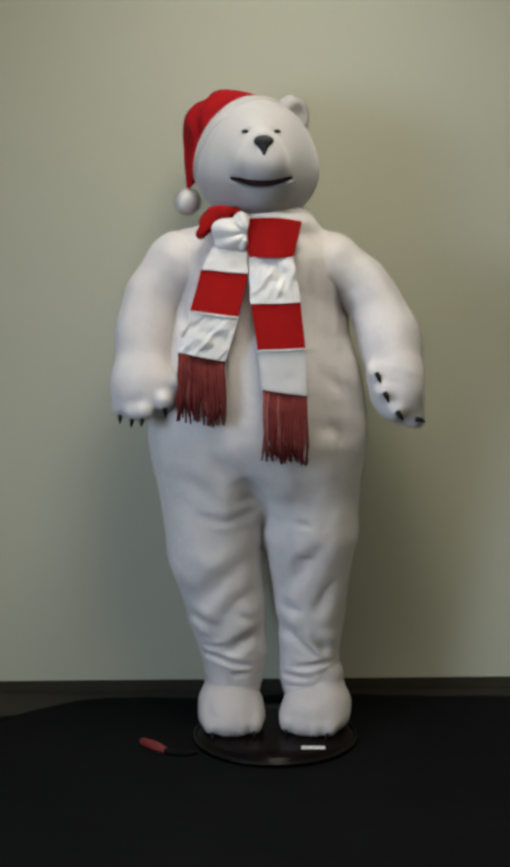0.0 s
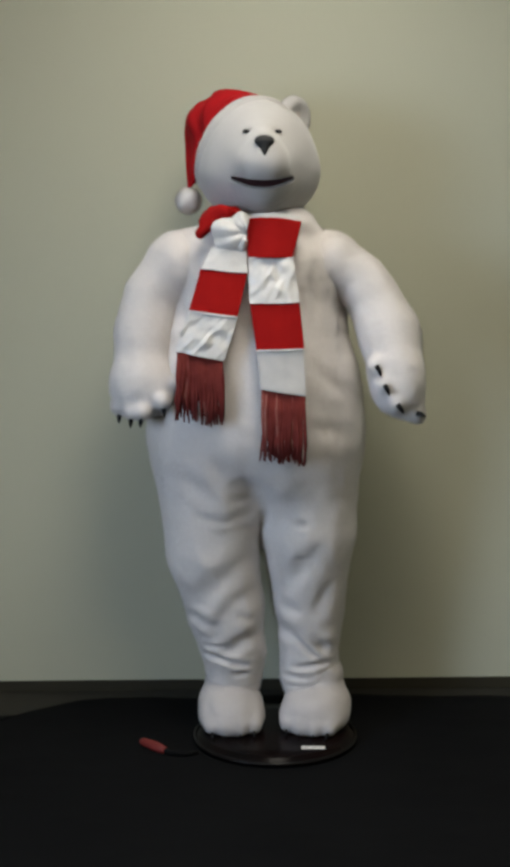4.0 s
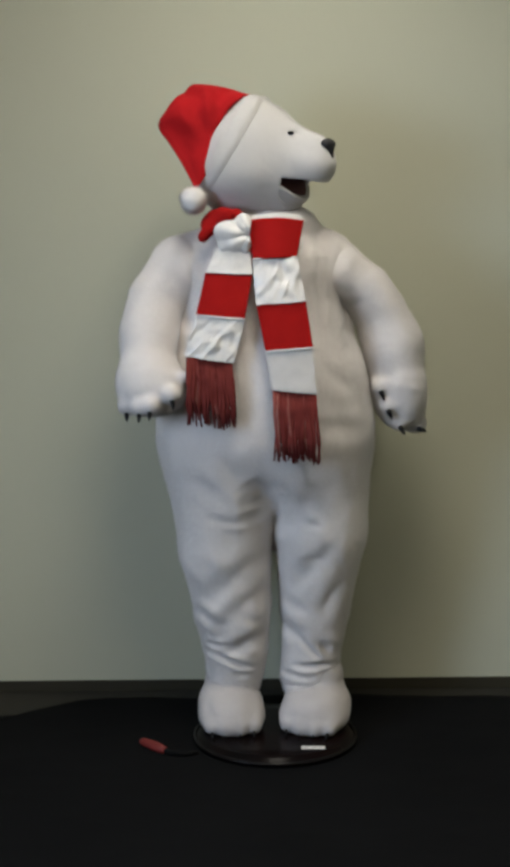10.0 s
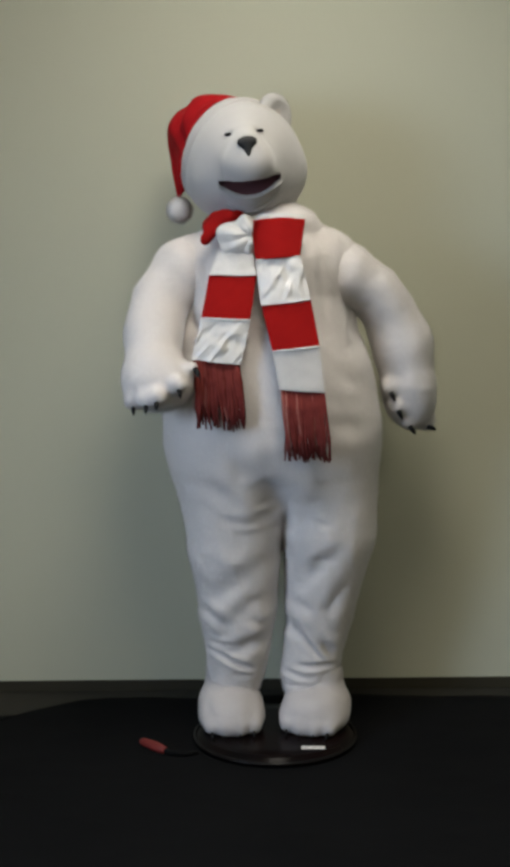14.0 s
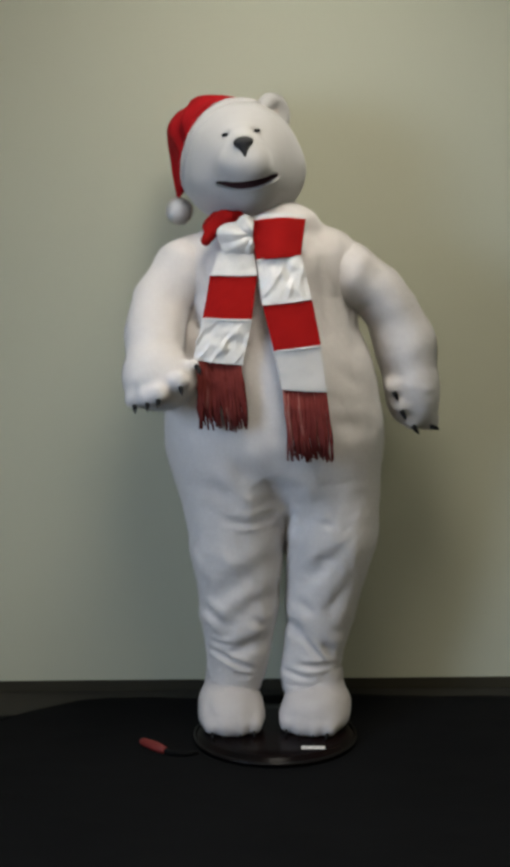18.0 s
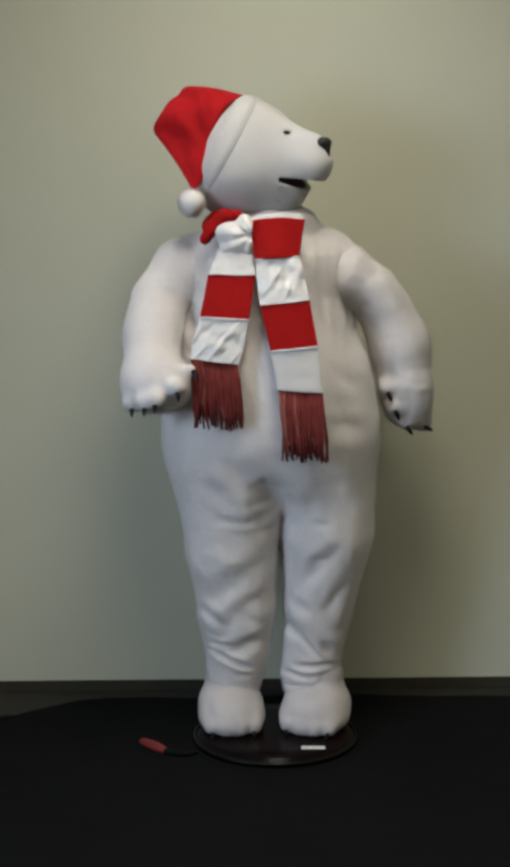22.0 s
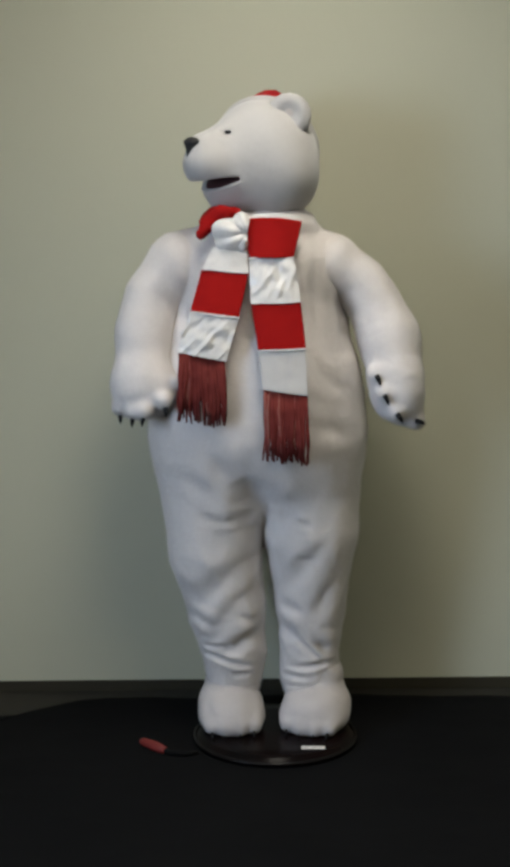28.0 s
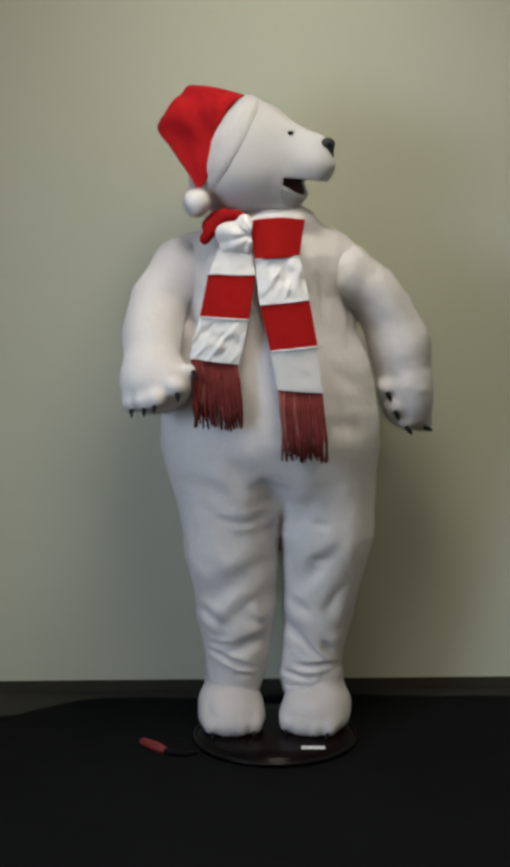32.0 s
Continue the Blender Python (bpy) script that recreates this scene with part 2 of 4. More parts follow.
def ripple(p, scale, seed):
    """Soft uneven waves without a repeat, about -1 to 1."""
    rng = np.random.RandomState(seed)
    ways = rng.normal(size=(16, 3))
    ways = ways / np.linalg.norm(ways, axis=1)[:, None] * scale * rng.uniform(0.55, 1.5, (16, 1))
    shifts = rng.uniform(0, 6.28, (16, 1))
    bend = np.stack([np.sin(p @ w * 0.6 + k) for w, k in zip(ways[:3], shifts[:3])], -1) * 1.6 / scale
    q = (p + bend) @ ways.T + shifts.T
    return np.sin(q).sum(1) / 5


def fluffed(verts, normals, amount, seed):
    """Tufts and hollows of brushed plush, at three sizes."""
    d = 0.9 * ripple(verts, 38, seed) + 0.8 * ripple(verts, 95, seed + 1) + 0.25 * ripple(verts, 230, seed + 2)
    return verts + normals * (amount * d)[:, None]


def skin(name, field, lo, hi, h, inside=None, fluff=0.0, seed=1):
    """A mesh of the surface. inside: a second field; faces deep in it take the second material."""
    verts, faces = surface(field, lo, hi, h)
    me = bpy.data.meshes.new(name)
    deep = None if inside is None else inside(verts)[faces].max(1) < -0.004
    if fluff:
        soft = np.ones(len(verts))
        if deep is not None:
            soft[np.unique(faces[deep])] = 0
        verts = verts + (fluffed(verts, slopes(field, verts), fluff, seed) - verts) * soft[:, None]
    me.from_pydata(verts.tolist(), [], faces.tolist())
    if deep is not None:
        me.polygons.foreach_set("material_index", deep.astype(np.int32))
    return me


def pile(parent, me, count, length, seed, mat, down=0.5, keep=None):
    """Short plush hair over a mesh: thin blades that lean down, shaded like the skin below."""
    rng = np.random.RandomState(seed)
    verts = np.array([v.co for v in me.vertices])
    faces = np.array([p.vertices[:4] for p in me.polygons if len(p.vertices) == 4 and p.material_index == 0])
    if keep:
        height = verts[faces][:, :, 2].mean(1)
        faces = faces[(height > keep[0]) & (height < keep[1])]
    a, b, c = verts[faces[:, 0]], verts[faces[:, 1]], verts[faces[:, 3]]
    n = np.cross(b - a, c - a)
    area = np.linalg.norm(n, axis=1)
    pick = rng.choice(len(faces), count, p=area / area.sum())
    u, v = rng.uniform(size=(2, count, 1))
    d = verts[faces[pick, 2]]
    p = (a[pick] * (1 - u) + b[pick] * u) * (1 - v) + (c[pick] * (1 - u) + d * u) * v
    n = n[pick] / (area[pick][:, None] + 1e-12)
    swirl = np.stack([ripple(p, 45, seed + 7 * k) + 0.7 * ripple(p, 130, seed + 7 * k + 3) for k in range(3)], -1)
    way = n * 0.6 + np.array((0, 0, -1.3 * down)) + swirl * 0.2 + rng.normal(size=p.shape) * 0.28
    way -= n * np.minimum((way * n).sum(1) - 0.25, 0)[:, None]
    way /= np.linalg.norm(way, axis=1)[:, None]
    wide = np.cross(way, n + rng.normal(size=p.shape) * 0.25)
    wide *= 0.00055 / (np.linalg.norm(wide, axis=1)[:, None] + 1e-9)
    tall = length * rng.uniform(0.55, 1.15, (count, 1))
    q = p - n * 0.001
    soft = n * 0.9 + way * 0.2
    soft /= np.linalg.norm(soft, axis=1)[:, None]
    turned_in = (np.cross(2 * wide, way) * soft).sum(1) < 0
    wide[turned_in] *= -1
    blades = np.stack([q - wide, q + wide, q + way * tall], 1).reshape(-1, 3)
    out = bpy.data.meshes.new("plush_pile")
    out.vertices.add(3 * count)
    out.vertices.foreach_set("co", blades.astype(np.float32).ravel())
    out.loops.add(3 * count)
    out.loops.foreach_set("vertex_index", np.arange(3 * count, dtype=np.int32))
    out.polygons.add(count)
    out.polygons.foreach_set("loop_start", np.arange(0, 3 * count, 3, dtype=np.int32))
    out.update()
    out.normals_split_custom_set_from_vertices(np.repeat(soft, 3, 0).tolist())
    ob = tagged(part("plush_pile", out, {FOOT_FUR: FOOT_HAIR, SHORT_FUR: HEAD_HAIR}.get(mat, HAIR), parent, "short white plush hair", smooth=False), kind="stuff")
    return ob


# ---- the room ----
WALL_Y = 0.41
SKEW = Matrix.Translation((0, WALL_Y, 0)) @ pose(0, 0, 0, 0, 0, 1.6) @ Matrix.Translation((0, -WALL_Y, 0))
for name, b in (("wall_north", (-2.6, WALL_Y, -0.05, 2.6, WALL_Y + 0.12, 2.75)), ("wall_south", (-2.6, -6.12, -0.05, 2.6, -6.0, 2.75)),
                ("wall_east", (2.6, -6.12, -0.05, 2.72, WALL_Y + 0.2, 2.75))):
    ob = tagged(part(name, box(*b), WALL, smooth=False), "plain olive-beige painted room wall", "wall", kind="structure")
    if name == "wall_north":
        ob.matrix_basis = SKEW
# The west wall has a window.
bm = bmesh.new()
for b in ((-6.12, -0.05, -3.2, 2.75), (-1.8, -0.05, WALL_Y + 0.2, 2.75), (-3.2, -0.05, -1.8, 0.65), (-3.2, 2.15, -1.8, 2.75)):
    other = box(-2.72, b[0], b[1], -2.6, b[2], b[3])
    me = bpy.data.meshes.new("slab")
    other.to_mesh(me)
    other.free()
    bm.from_mesh(me)
    bpy.data.meshes.remove(me)
tagged(part("wall_west", bm, WALL, smooth=False), "olive-beige painted wall with a window opening", "wall", kind="structure")
window = thing("window_1", "white framed window letting in pale daylight", "window", kind="structure")
for b in ((-3.2, 0.65, -3.14, 2.15), (-1.86, 0.65, -1.8, 2.15), (-3.14, 0.65, -1.86, 0.71), (-3.14, 2.09, -1.86, 2.15)):
    part("window_frame", box(-2.70, b[0], b[1], -2.62, b[2], b[3], 0.004), WHITE_METAL, window, smooth=False)
part("pane", box(-2.675, -3.14, 0.71, -2.665, -1.86, 2.09), DAYLIGHT, window, smooth=False)
tagged(part("floor", box(-2.72, -6.12, -0.1, 2.72, WALL_Y + 0.2, 0), CARPET, smooth=False), "dark brown carpeted floor", "floor", kind="structure")
tagged(part("ceiling", box(-2.72, -6.12, 2.75, 2.72, WALL_Y + 0.2, 2.85), CEILING, smooth=False), "plain white ceiling", "ceiling", kind="structure")
tagged(part("baseboard", box(-2.55, WALL_Y - 0.006, 0, 2.55, WALL_Y - 0.0005, 0.034, 0.002), VINYL, smooth=False), "low dark brown vinyl baseboard", "baseboard", kind="structure").matrix_basis = SKEW
light = thing("ceiling_light", "lit rectangular ceiling light with white frame", "ceiling light", "ceiling lights")
part("frame", box(-0.32, -0.62, -0.05, 0.32, 0.62, 0, 0.004), WHITE_METAL, light, smooth=False)
part("diffuser", box(-0.28, -0.58, -0.06, 0.28, 0.58, -0.0505), TROFFER, light, smooth=False)
light.matrix_basis = pose(*TROFFERS[0][:2], 2.75, 0, 0, TROFFERS[0][2])
for x, y, turn in TROFFERS[1:]:
    copy_thing(light, pose(x, y, 2.75, 0, 0, turn))


# ---- the black cloth on the floor ----
def floor_cloth():
    nx, ny = 150, 90
    x0, x1, y0, y1 = -1.3, 1.35, -1.25, 0.33
    verts, faces = [], []
    for j in range(ny + 1):
        for i in range(nx + 1):
            u, v = i / nx, j / ny
            x, y = x0 + (x1 - x0) * u, y0 + (y1 - y0) * v
            if v > 0.9:
                y -= (v - 0.9) * 10 * 0.17 * min(1.0, max(0.0, (-0.40 - x) / 0.30)) ** 2
                y += (v - 0.9) * 10 * (0.018 * math.sin(3.1 * x + 0.6) + 0.008 * math.sin(11 * x))
            far = min(1.0, max(0.0, math.hypot(x - 0.05, y - 0.01) - 0.24) / 0.15)
            z = 0.004 + far * (0.006 * max(0, noise.noise((x * 3, y * 7 + x * 2, 0.3))) + 0.004 * max(0, noise.noise((x * 9, y * 16, 2.3))))
            verts.append((x, y, z))
    for j in range(ny):
        for i in range(nx):
            a = j * (nx + 1) + i
            faces.append((a, a + 1, a + nx + 2, a + nx + 1))
    me = bpy.data.meshes.new("floor_cloth")
    me.from_pydata(verts, [], faces)
    ob = part("floor_cloth", me, CLOTH)
    solid = ob.modifiers.new("thickness", "SOLIDIFY")
    solid.thickness, solid.offset = 0.003, -1
    return tagged(ob, "black cloth spread flat over the floor", "cloth")


floor_cloth()

# ---- the polar bear figure ----
bear = thing("polar_bear_figure", "white plush animated polar bear figure standing on a round base", "bear figure")

# Base plate: a lacquered disc with a stepped rim, a steel pole and a sticker.
BASE_AT = (0.054, 0.008, 0.006)
part("base_plate", turned([(0, 0), (0.214, 0), (0.217, 0.004), (0.216, 0.010), (0.208, 0.013), (0.203, 0.019), (0.196, 0.023), (0.15, 0.024), (0, 0.024)], 96, BASE_AT), BASE_WOOD, bear,
     "dark lacquered round base plate")
part("rim", turned([(0.2145, 0.003), (0.219, 0.005), (0.220, 0.009), (0.217, 0.0125), (0.2125, 0.013)], 96, BASE_AT), RIM, bear, "thin polished rim of the base plate")
part("support_pole", turned([(0.03, 0.024), (0.03, 0.032), (0.014, 0.034), (0.013, 0.56), (0, 0.56)], 24, (0.1, 0.14, 0.006)), STEEL, bear, "grey steel pole")
sticker = part("sticker", box(0.12, -0.143, 0.0302, 0.18, -0.122, 0.0308), PAPER, bear, "small white printed sticker", smooth=False)
for x0, x1 in ((0.124, 0.139), (0.143, 0.16), (0.163, 0.176)):
    part("print_bar", box(x0, -0.136, 0.0309, x1, -0.131, 0.0311), INK, sticker, smooth=False)

# Torso and trouser legs are one soft body, cut where it bends.
core = join(0.07, blob((0.006, 0.08, 1.17), (0.235, 0.145, 0.2)), blob((-0.002, 0.075, 0.93), (0.277, 0.195, 0.27)),
            blob((0.004, 0.08, 0.80), (0.262, 0.175, 0.2)), limb((-0.17, 0.08, 1.266), (0.175, 0.08, 1.262), 0.084, 0.078),
            limb((0.012, 0.075, 1.28), (0.012, 0.075, 1.34), 0.15, 0.105))
core = join(0.03, core, blob((0.03, 0.085, 1.344), (0.128, 0.105, 0.035)), blob((0.060, 0.060, 1.368), (0.090, 0.082, 0.040)))
left = join(0.015, limb((-0.122, 0.08, 0.8), (-0.116, 0.08, 0.5), 0.154, 0.126), limb((-0.116, 0.08, 0.5), (-0.080, 0.08, 0.345), 0.124, 0.105),
            limb((-0.080, 0.08, 0.345), (-0.055, 0.085, 0.22), 0.106, 0.088), limb((-0.055, 0.085, 0.22), (-0.055, 0.085, 0.165), 0.088, 0.083))
right = join(0.015, limb((0.136, 0.08, 0.8), (0.142, 0.08, 0.558), 0.141, 0.127), limb((0.142, 0.08, 0.558), (0.146, 0.085, 0.345), 0.127, 0.094),
             limb((0.146, 0.085, 0.345), (0.146, 0.085, 0.29), 0.094, 0.085), limb((0.146, 0.085, 0.29), (0.144, 0.085, 0.165), 0.085, 0.082))
suit = lumpy(join(0.05, core, join(0.006, left, right)), 0.0022, 17, 3)
SUIT_VERTS, SUIT_FACES = surface(lambda p: np.maximum(suit(p), 0.118 - p[..., 2]), (-0.34, -0.17, 0.1), (0.36, 0.32, 1.47), 0.0058)
SUIT_NORMALS = slopes(suit, SUIT_VERTS)
# Seams, pulls and folds of the plush: the chest and sides, the seat, then each trouser leg down to its ankle.
SUIT_VERTS = folded(SUIT_VERTS, SUIT_NORMALS, (
    (-0.172, 1.27, -0.185, 1.02, 0.016, 0.016), (-0.135, 1.31, -0.15, 1.16, 0.009, 0.012), (0.148, 1.32, 0.158, 1.08, 0.005, 0.012), (0.178, 1.31, 0.196, 1.12, 0.005, 0.012),
    (0.212, 1.30, 0.235, 1.04, 0.014, 0.013), (-0.03, 1.12, -0.015, 0.86, 0.006, 0.02), (0.16, 1.00, 0.23, 0.93, 0.005, 0.018), (0.15, 0.86, 0.235, 0.83, 0.004, 0.02),
    (-0.030, 0.735, 0.018, 0.625, 0.036, 0.040), (-0.12, 0.80, -0.06, 0.72, 0.006, 0.022), (-0.19, 0.735, -0.12, 0.675, 0.006, 0.018), (0.022, 0.655, 0.022, 0.585, 0.010, 0.014), (-0.145, 0.612, 0.006, 0.620, 0.005, 0.011),
    (0.006, 0.518, -0.173, 0.378, 0.008, 0.022), (-0.03, 0.415, -0.11, 0.282, 0.008, 0.020), (-0.20, 0.345, -0.09, 0.320, 0.009, 0.012), (0.013, 0.296, -0.11, 0.229, 0.011, 0.013), (-0.20, 0.50, -0.13, 0.44, 0.005, 0.018),
    (-0.137, 0.228, -0.009, 0.207, 0.013, 0.007), (-0.135, 0.255, -0.074, 0.262, 0.010, 0.007), (-0.06, 0.180, -0.01, 0.186, 0.008, 0.006), (-0.05, 0.356, 0.0, 0.33, 0.006, 0.012),
    (0.184, 0.56, 0.07, 0.415, 0.009, 0.020), (0.056, 0.310, 0.107, 0.274, 0.013, 0.017), (0.165, 0.278, 0.205, 0.252, 0.013, 0.013), (0.085, 0.289, 0.179, 0.222, 0.007, 0.008),
    (0.100, 0.203, 0.208, 0.213, 0.013, 0.007), (0.10, 0.60, 0.14, 0.606, 0.005, 0.008), (0.10, 0.495, 0.15, 0.497, 0.005, 0.008), (0.213, 0.452, 0.143, 0.333, 0.007, 0.016), (0.06, 0.37, 0.12, 0.345, 0.006, 0.012),
    (0.07, 0.168, 0.145, 0.172, 0.009, 0.007)))
SUIT_VERTS = fluffed(SUIT_VERTS, SUIT_NORMALS, 0.0010, 301)


def cloth_piece(name, inset, z0, z1, side, label, tuck=9.0):
    """The suit's cloth between two heights, on one leg or all round; above the height tuck it draws in under its neighbour."""
    mid = SUIT_VERTS[SUIT_FACES].mean(1)
    faces = SUIT_FACES[(mid[:, 2] > z0) & (mid[:, 2] < z1) & (side * (mid[:, 0] - 0.028) >= 0)]
    used, flat = np.unique(faces, return_inverse=True)
    me = bpy.data.meshes.new(name)
    depth = inset + 0.16 * np.maximum(SUIT_VERTS[used][:, 2:] - tuck, 0)
    me.from_pydata((SUIT_VERTS[used] - depth * SUIT_NORMALS[used]).tolist(), [], flat.reshape(-1, 4).tolist())
    return part(name, me, FUR, bear, label)


torso = cloth_piece("torso", 0.0, 0.675, 2.0, 0, "round white plush torso")
pile(torso, torso.data, 55000, 0.009, 71, FUR)
BENDS = tuple(0.68 - 0.025 * k for k in range(10))
legs = {}
for key, sd in (("l", -1), ("r", 1)):
    for k, z in enumerate(BENDS):
        legs[f"thigh{k}_{key}"] = cloth_piece("thigh_fold", 0.0004 * (k + 1), z - 0.015, z + 0.045, sd, "white plush thigh", z + 0.013)
        pile(legs[f"thigh{k}_{key}"], legs[f"thigh{k}_{key}"].data, 750, 0.009, 72 + k, FUR, keep=(z - 0.016, z + 0.010))
    legs["leg_" + key] = cloth_piece("leg", 0.0044, 0.122, BENDS[-1] + 0.03, sd, "white plush trouser leg with soft folds", BENDS[-1] - 0.012)
    pile(legs["leg_" + key], legs["leg_" + key].data, 13000, 0.009, 76, FUR, keep=(0.1, BENDS[-1] - 0.012))
for k, (cx, seed) in enumerate(((-0.061, 11), (0.149, 12))):
    rolls = []
    for i in range(2):
        tilt, z = (0.009, -0.008, 0.010, -0.006)[(i + k) % 4], 0.122 + 0.012 * i
        loop = [(cx + (0.052 + 0.004 * i) * math.cos(a), 0.084 + 0.055 * math.sin(a), z + tilt * math.cos(a + k)) for a in (2 * math.pi * q / 14 for q in range(14))]
        rolls.append(join(0.01, *[limb(loop[q], loop[(q + 1) % 14], 0.012, 0.012) for q in range(14)]))
    form = lumpy(join(0.03, *rolls), 0.003, 38, seed)
    cuff = part("trouser_cuff", skin("trouser_cuff", form, (cx - 0.13, -0.05, 0.09), (cx + 0.13, 0.2, 0.26), 0.005, fluff=0.0015, seed=seed), FUR, bear, "bunched plush cuff with creases")
    pile(cuff, cuff.data, 4500, 0.008, 78, FUR)
for cx, turn, seed, wide in ((-0.063, 4, 21, 0.088), (0.158, -16, 22, 0.092)):
    m = np.array(pose(0, 0, 0, 0, 0, turn).to_3x3())
    toes = [limb((x, -0.072 + 4 * x * x, 0.021), (x, -0.02, 0.04), 0.0205, 0.026) for x in (-0.055, -0.019, 0.019, 0.055)]
    local = join(0.02, blob((0, 0.03, 0.052), (wide, 0.115, 0.068)), blob((0, 0.0, 0.03), (wide, 0.085, 0.04)), join(0.008, *toes), limb((0, 0.06, 0.05), (0, 0.06, 0.13), 0.07, 0.065))
    cut = carve(0.004, local, lambda p: p[..., 2] - 0.001)
    form = lumpy(lambda p, c=cx, m=m, g=cut: g((p - np.array((c, 0.022, 0.03))) @ m), 0.0015, 60, seed)
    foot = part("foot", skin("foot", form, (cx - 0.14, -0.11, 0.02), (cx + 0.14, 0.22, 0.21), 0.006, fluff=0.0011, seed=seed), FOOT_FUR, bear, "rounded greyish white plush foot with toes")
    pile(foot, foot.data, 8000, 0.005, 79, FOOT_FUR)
    for x in (-0.055, -0.019, 0.019, 0.055):
        at = pose(cx, 0.022, 0.03, 0, 0, turn)
        claw = tube([at @ Vector((x, -0.072, 0.012)), at @ Vector((x, -0.086, 0.010)), at @ Vector((x, -0.096, 0.003))], [0.0048, 0.0042, 0.001], 8)
        part("claw", claw, BLACK, foot, "small black claw")


# Arms.
def claw_form(a, way, length, r):
    a, way = Vector(a), Vector(way).normalized()
    down = Vector((0, 0, -1))
    return tube([a, a + way * length * 0.45, a + way * length * 0.8 + down * length * 0.1, a + way * length + down * length * 0.25], [r, r * 0.95, r * 0.65, r * 0.1], 10)


arm_form = join(0.05, blob((-0.190, 0.072, 1.258), (0.072, 0.088, 0.080)), limb((-0.205, 0.07, 1.262), (-0.266, 0.055, 1.178), 0.073, 0.062), limb((-0.268, 0.055, 1.178), (-0.286, 0.035, 1.094), 0.063, 0.066),
                limb((-0.286, 0.035, 1.094), (-0.292, 0.0, 0.99), 0.066, 0.070), blob((-0.279, -0.02, 0.942), (0.088, 0.07, 0.068)))
toes_l = [((-0.347, -0.035, 0.905), (0.0, -0.3, -1)), ((-0.312, -0.065, 0.898), (-0.1, -0.35, -1)), ((-0.284, -0.08, 0.900), (-0.15, -0.4, -1)),
          ((-0.232, -0.082, 0.925), (0.1, -0.4, -1)), ((-0.192, -0.06, 0.975), (0.35, -0.4, -0.9))]
arm_form = join(0.018, lumpy(arm_form, 0.0014, 30, 31), *[blob(c, 0.022) for c, _ in toes_l[:4]], limb((-0.196, -0.056, 0.970), (-0.235, -0.03, 0.955), 0.014, 0.026))
arm_left = part("arm", skin("arm", arm_form, (-0.4, -0.17, 0.84), (-0.10, 0.2, 1.4), 0.0058, fluff=0.0009, seed=311), FUR, bear, "white plush arm with a clawed paw")
pile(arm_left, arm_left.data, 18000, 0.009, 80, FUR)
for c, way in toes_l:
    part("claw", claw_form(Vector(c) + Vector(way).normalized() * 0.012, way, 0.026, 0.0065), BLACK, arm_left, "curved black claw")
arm_form = join(0.045, blob((0.186, 0.07, 1.262), (0.072, 0.09, 0.082)), limb((0.205, 0.07, 1.270), (0.272, 0.05, 1.222), 0.067, 0.057), limb((0.272, 0.05, 1.222), (0.310, 0.03, 1.165), 0.057, 0.060),
                limb((0.310, 0.03, 1.165), (0.340, -0.01, 1.094), 0.060, 0.068), limb((0.341, -0.01, 1.094), (0.352, -0.055, 1.025), 0.069, 0.070), blob((0.360, -0.085, 0.970), (0.066, 0.06, 0.068)),
                limb((0.362, -0.09, 0.945), (0.412, -0.085, 0.893), 0.044, 0.020))


def front_of(field, x, z):
    """The y at which a body's front lies."""
    ys = np.arange(-0.3, 0.1, 0.001)
    hit = field(np.stack([np.full_like(ys, x), ys, np.full_like(ys, z)], -1)) < 0
    return float(ys[hit.argmax()])


toes_r = [((x, front_of(arm_form, x, z) + 0.012, z), way) for x, z, way in ((0.303, 1.022, (0.45, -0.35, -0.8)), (0.322, 0.978, (0.45, -0.3, -0.8)), (0.353, 0.930, (0.65, -0.3, -0.7)), (0.404, 0.902, (1, -0.2, -0.1)))]
arm_form = join(0.018, lumpy(arm_form, 0.0014, 30, 33), *[blob(c, 0.02) for c, _ in toes_r])
arm_right = part("arm", skin("arm", arm_form, (0.1, -0.21, 0.82), (0.48, 0.2, 1.4), 0.0058, fluff=0.0009, seed=321), FUR, bear, "white plush arm with a clawed paw")
pile(arm_right, arm_right.data, 18000, 0.009, 81, FUR)
for c, way in toes_r:
    part("claw", claw_form(Vector(c) + Vector((-0.002, -0.026, 0.004)), way, 0.025, 0.0068), BLACK, arm_right, "curved black claw")

# Head, in its own space: the origin on the neck's axis, the snout along -y.
HEAD_AT = (0.013, 0.07, 1.53)
skull = join(0.06, blob((-0.003, 0.015, 0.0), (0.1455, 0.142, 0.148)), blob((-0.001, 0.02, -0.058), (0.145, 0.108, 0.088)))
whole_head = join(0.055, skull, blob((0, -0.095, -0.014), (0.071, 0.115, 0.074)), blob((0, -0.082, -0.078), (0.050, 0.078, 0.047)))
whole_head = join(0.025, whole_head, blob((0, -0.168, -0.016), (0.056, 0.052, 0.053)), limb((0, -0.08, 0.047), (0, -0.172, 0.030), 0.045, 0.030))
EYES = [(x, front_of(whole_head, x, 0.063), 0.063) for x in (-0.041, 0.039)]
whole_head = carve(0.015, whole_head, *[blob((x, y - 0.005, z), (0.011, 0.011, 0.005)) for x, y, z in EYES])
whole_head = lumpy(whole_head, 0.0015, 45, 41)
HINGE = (0.0, -0.088, -0.045)


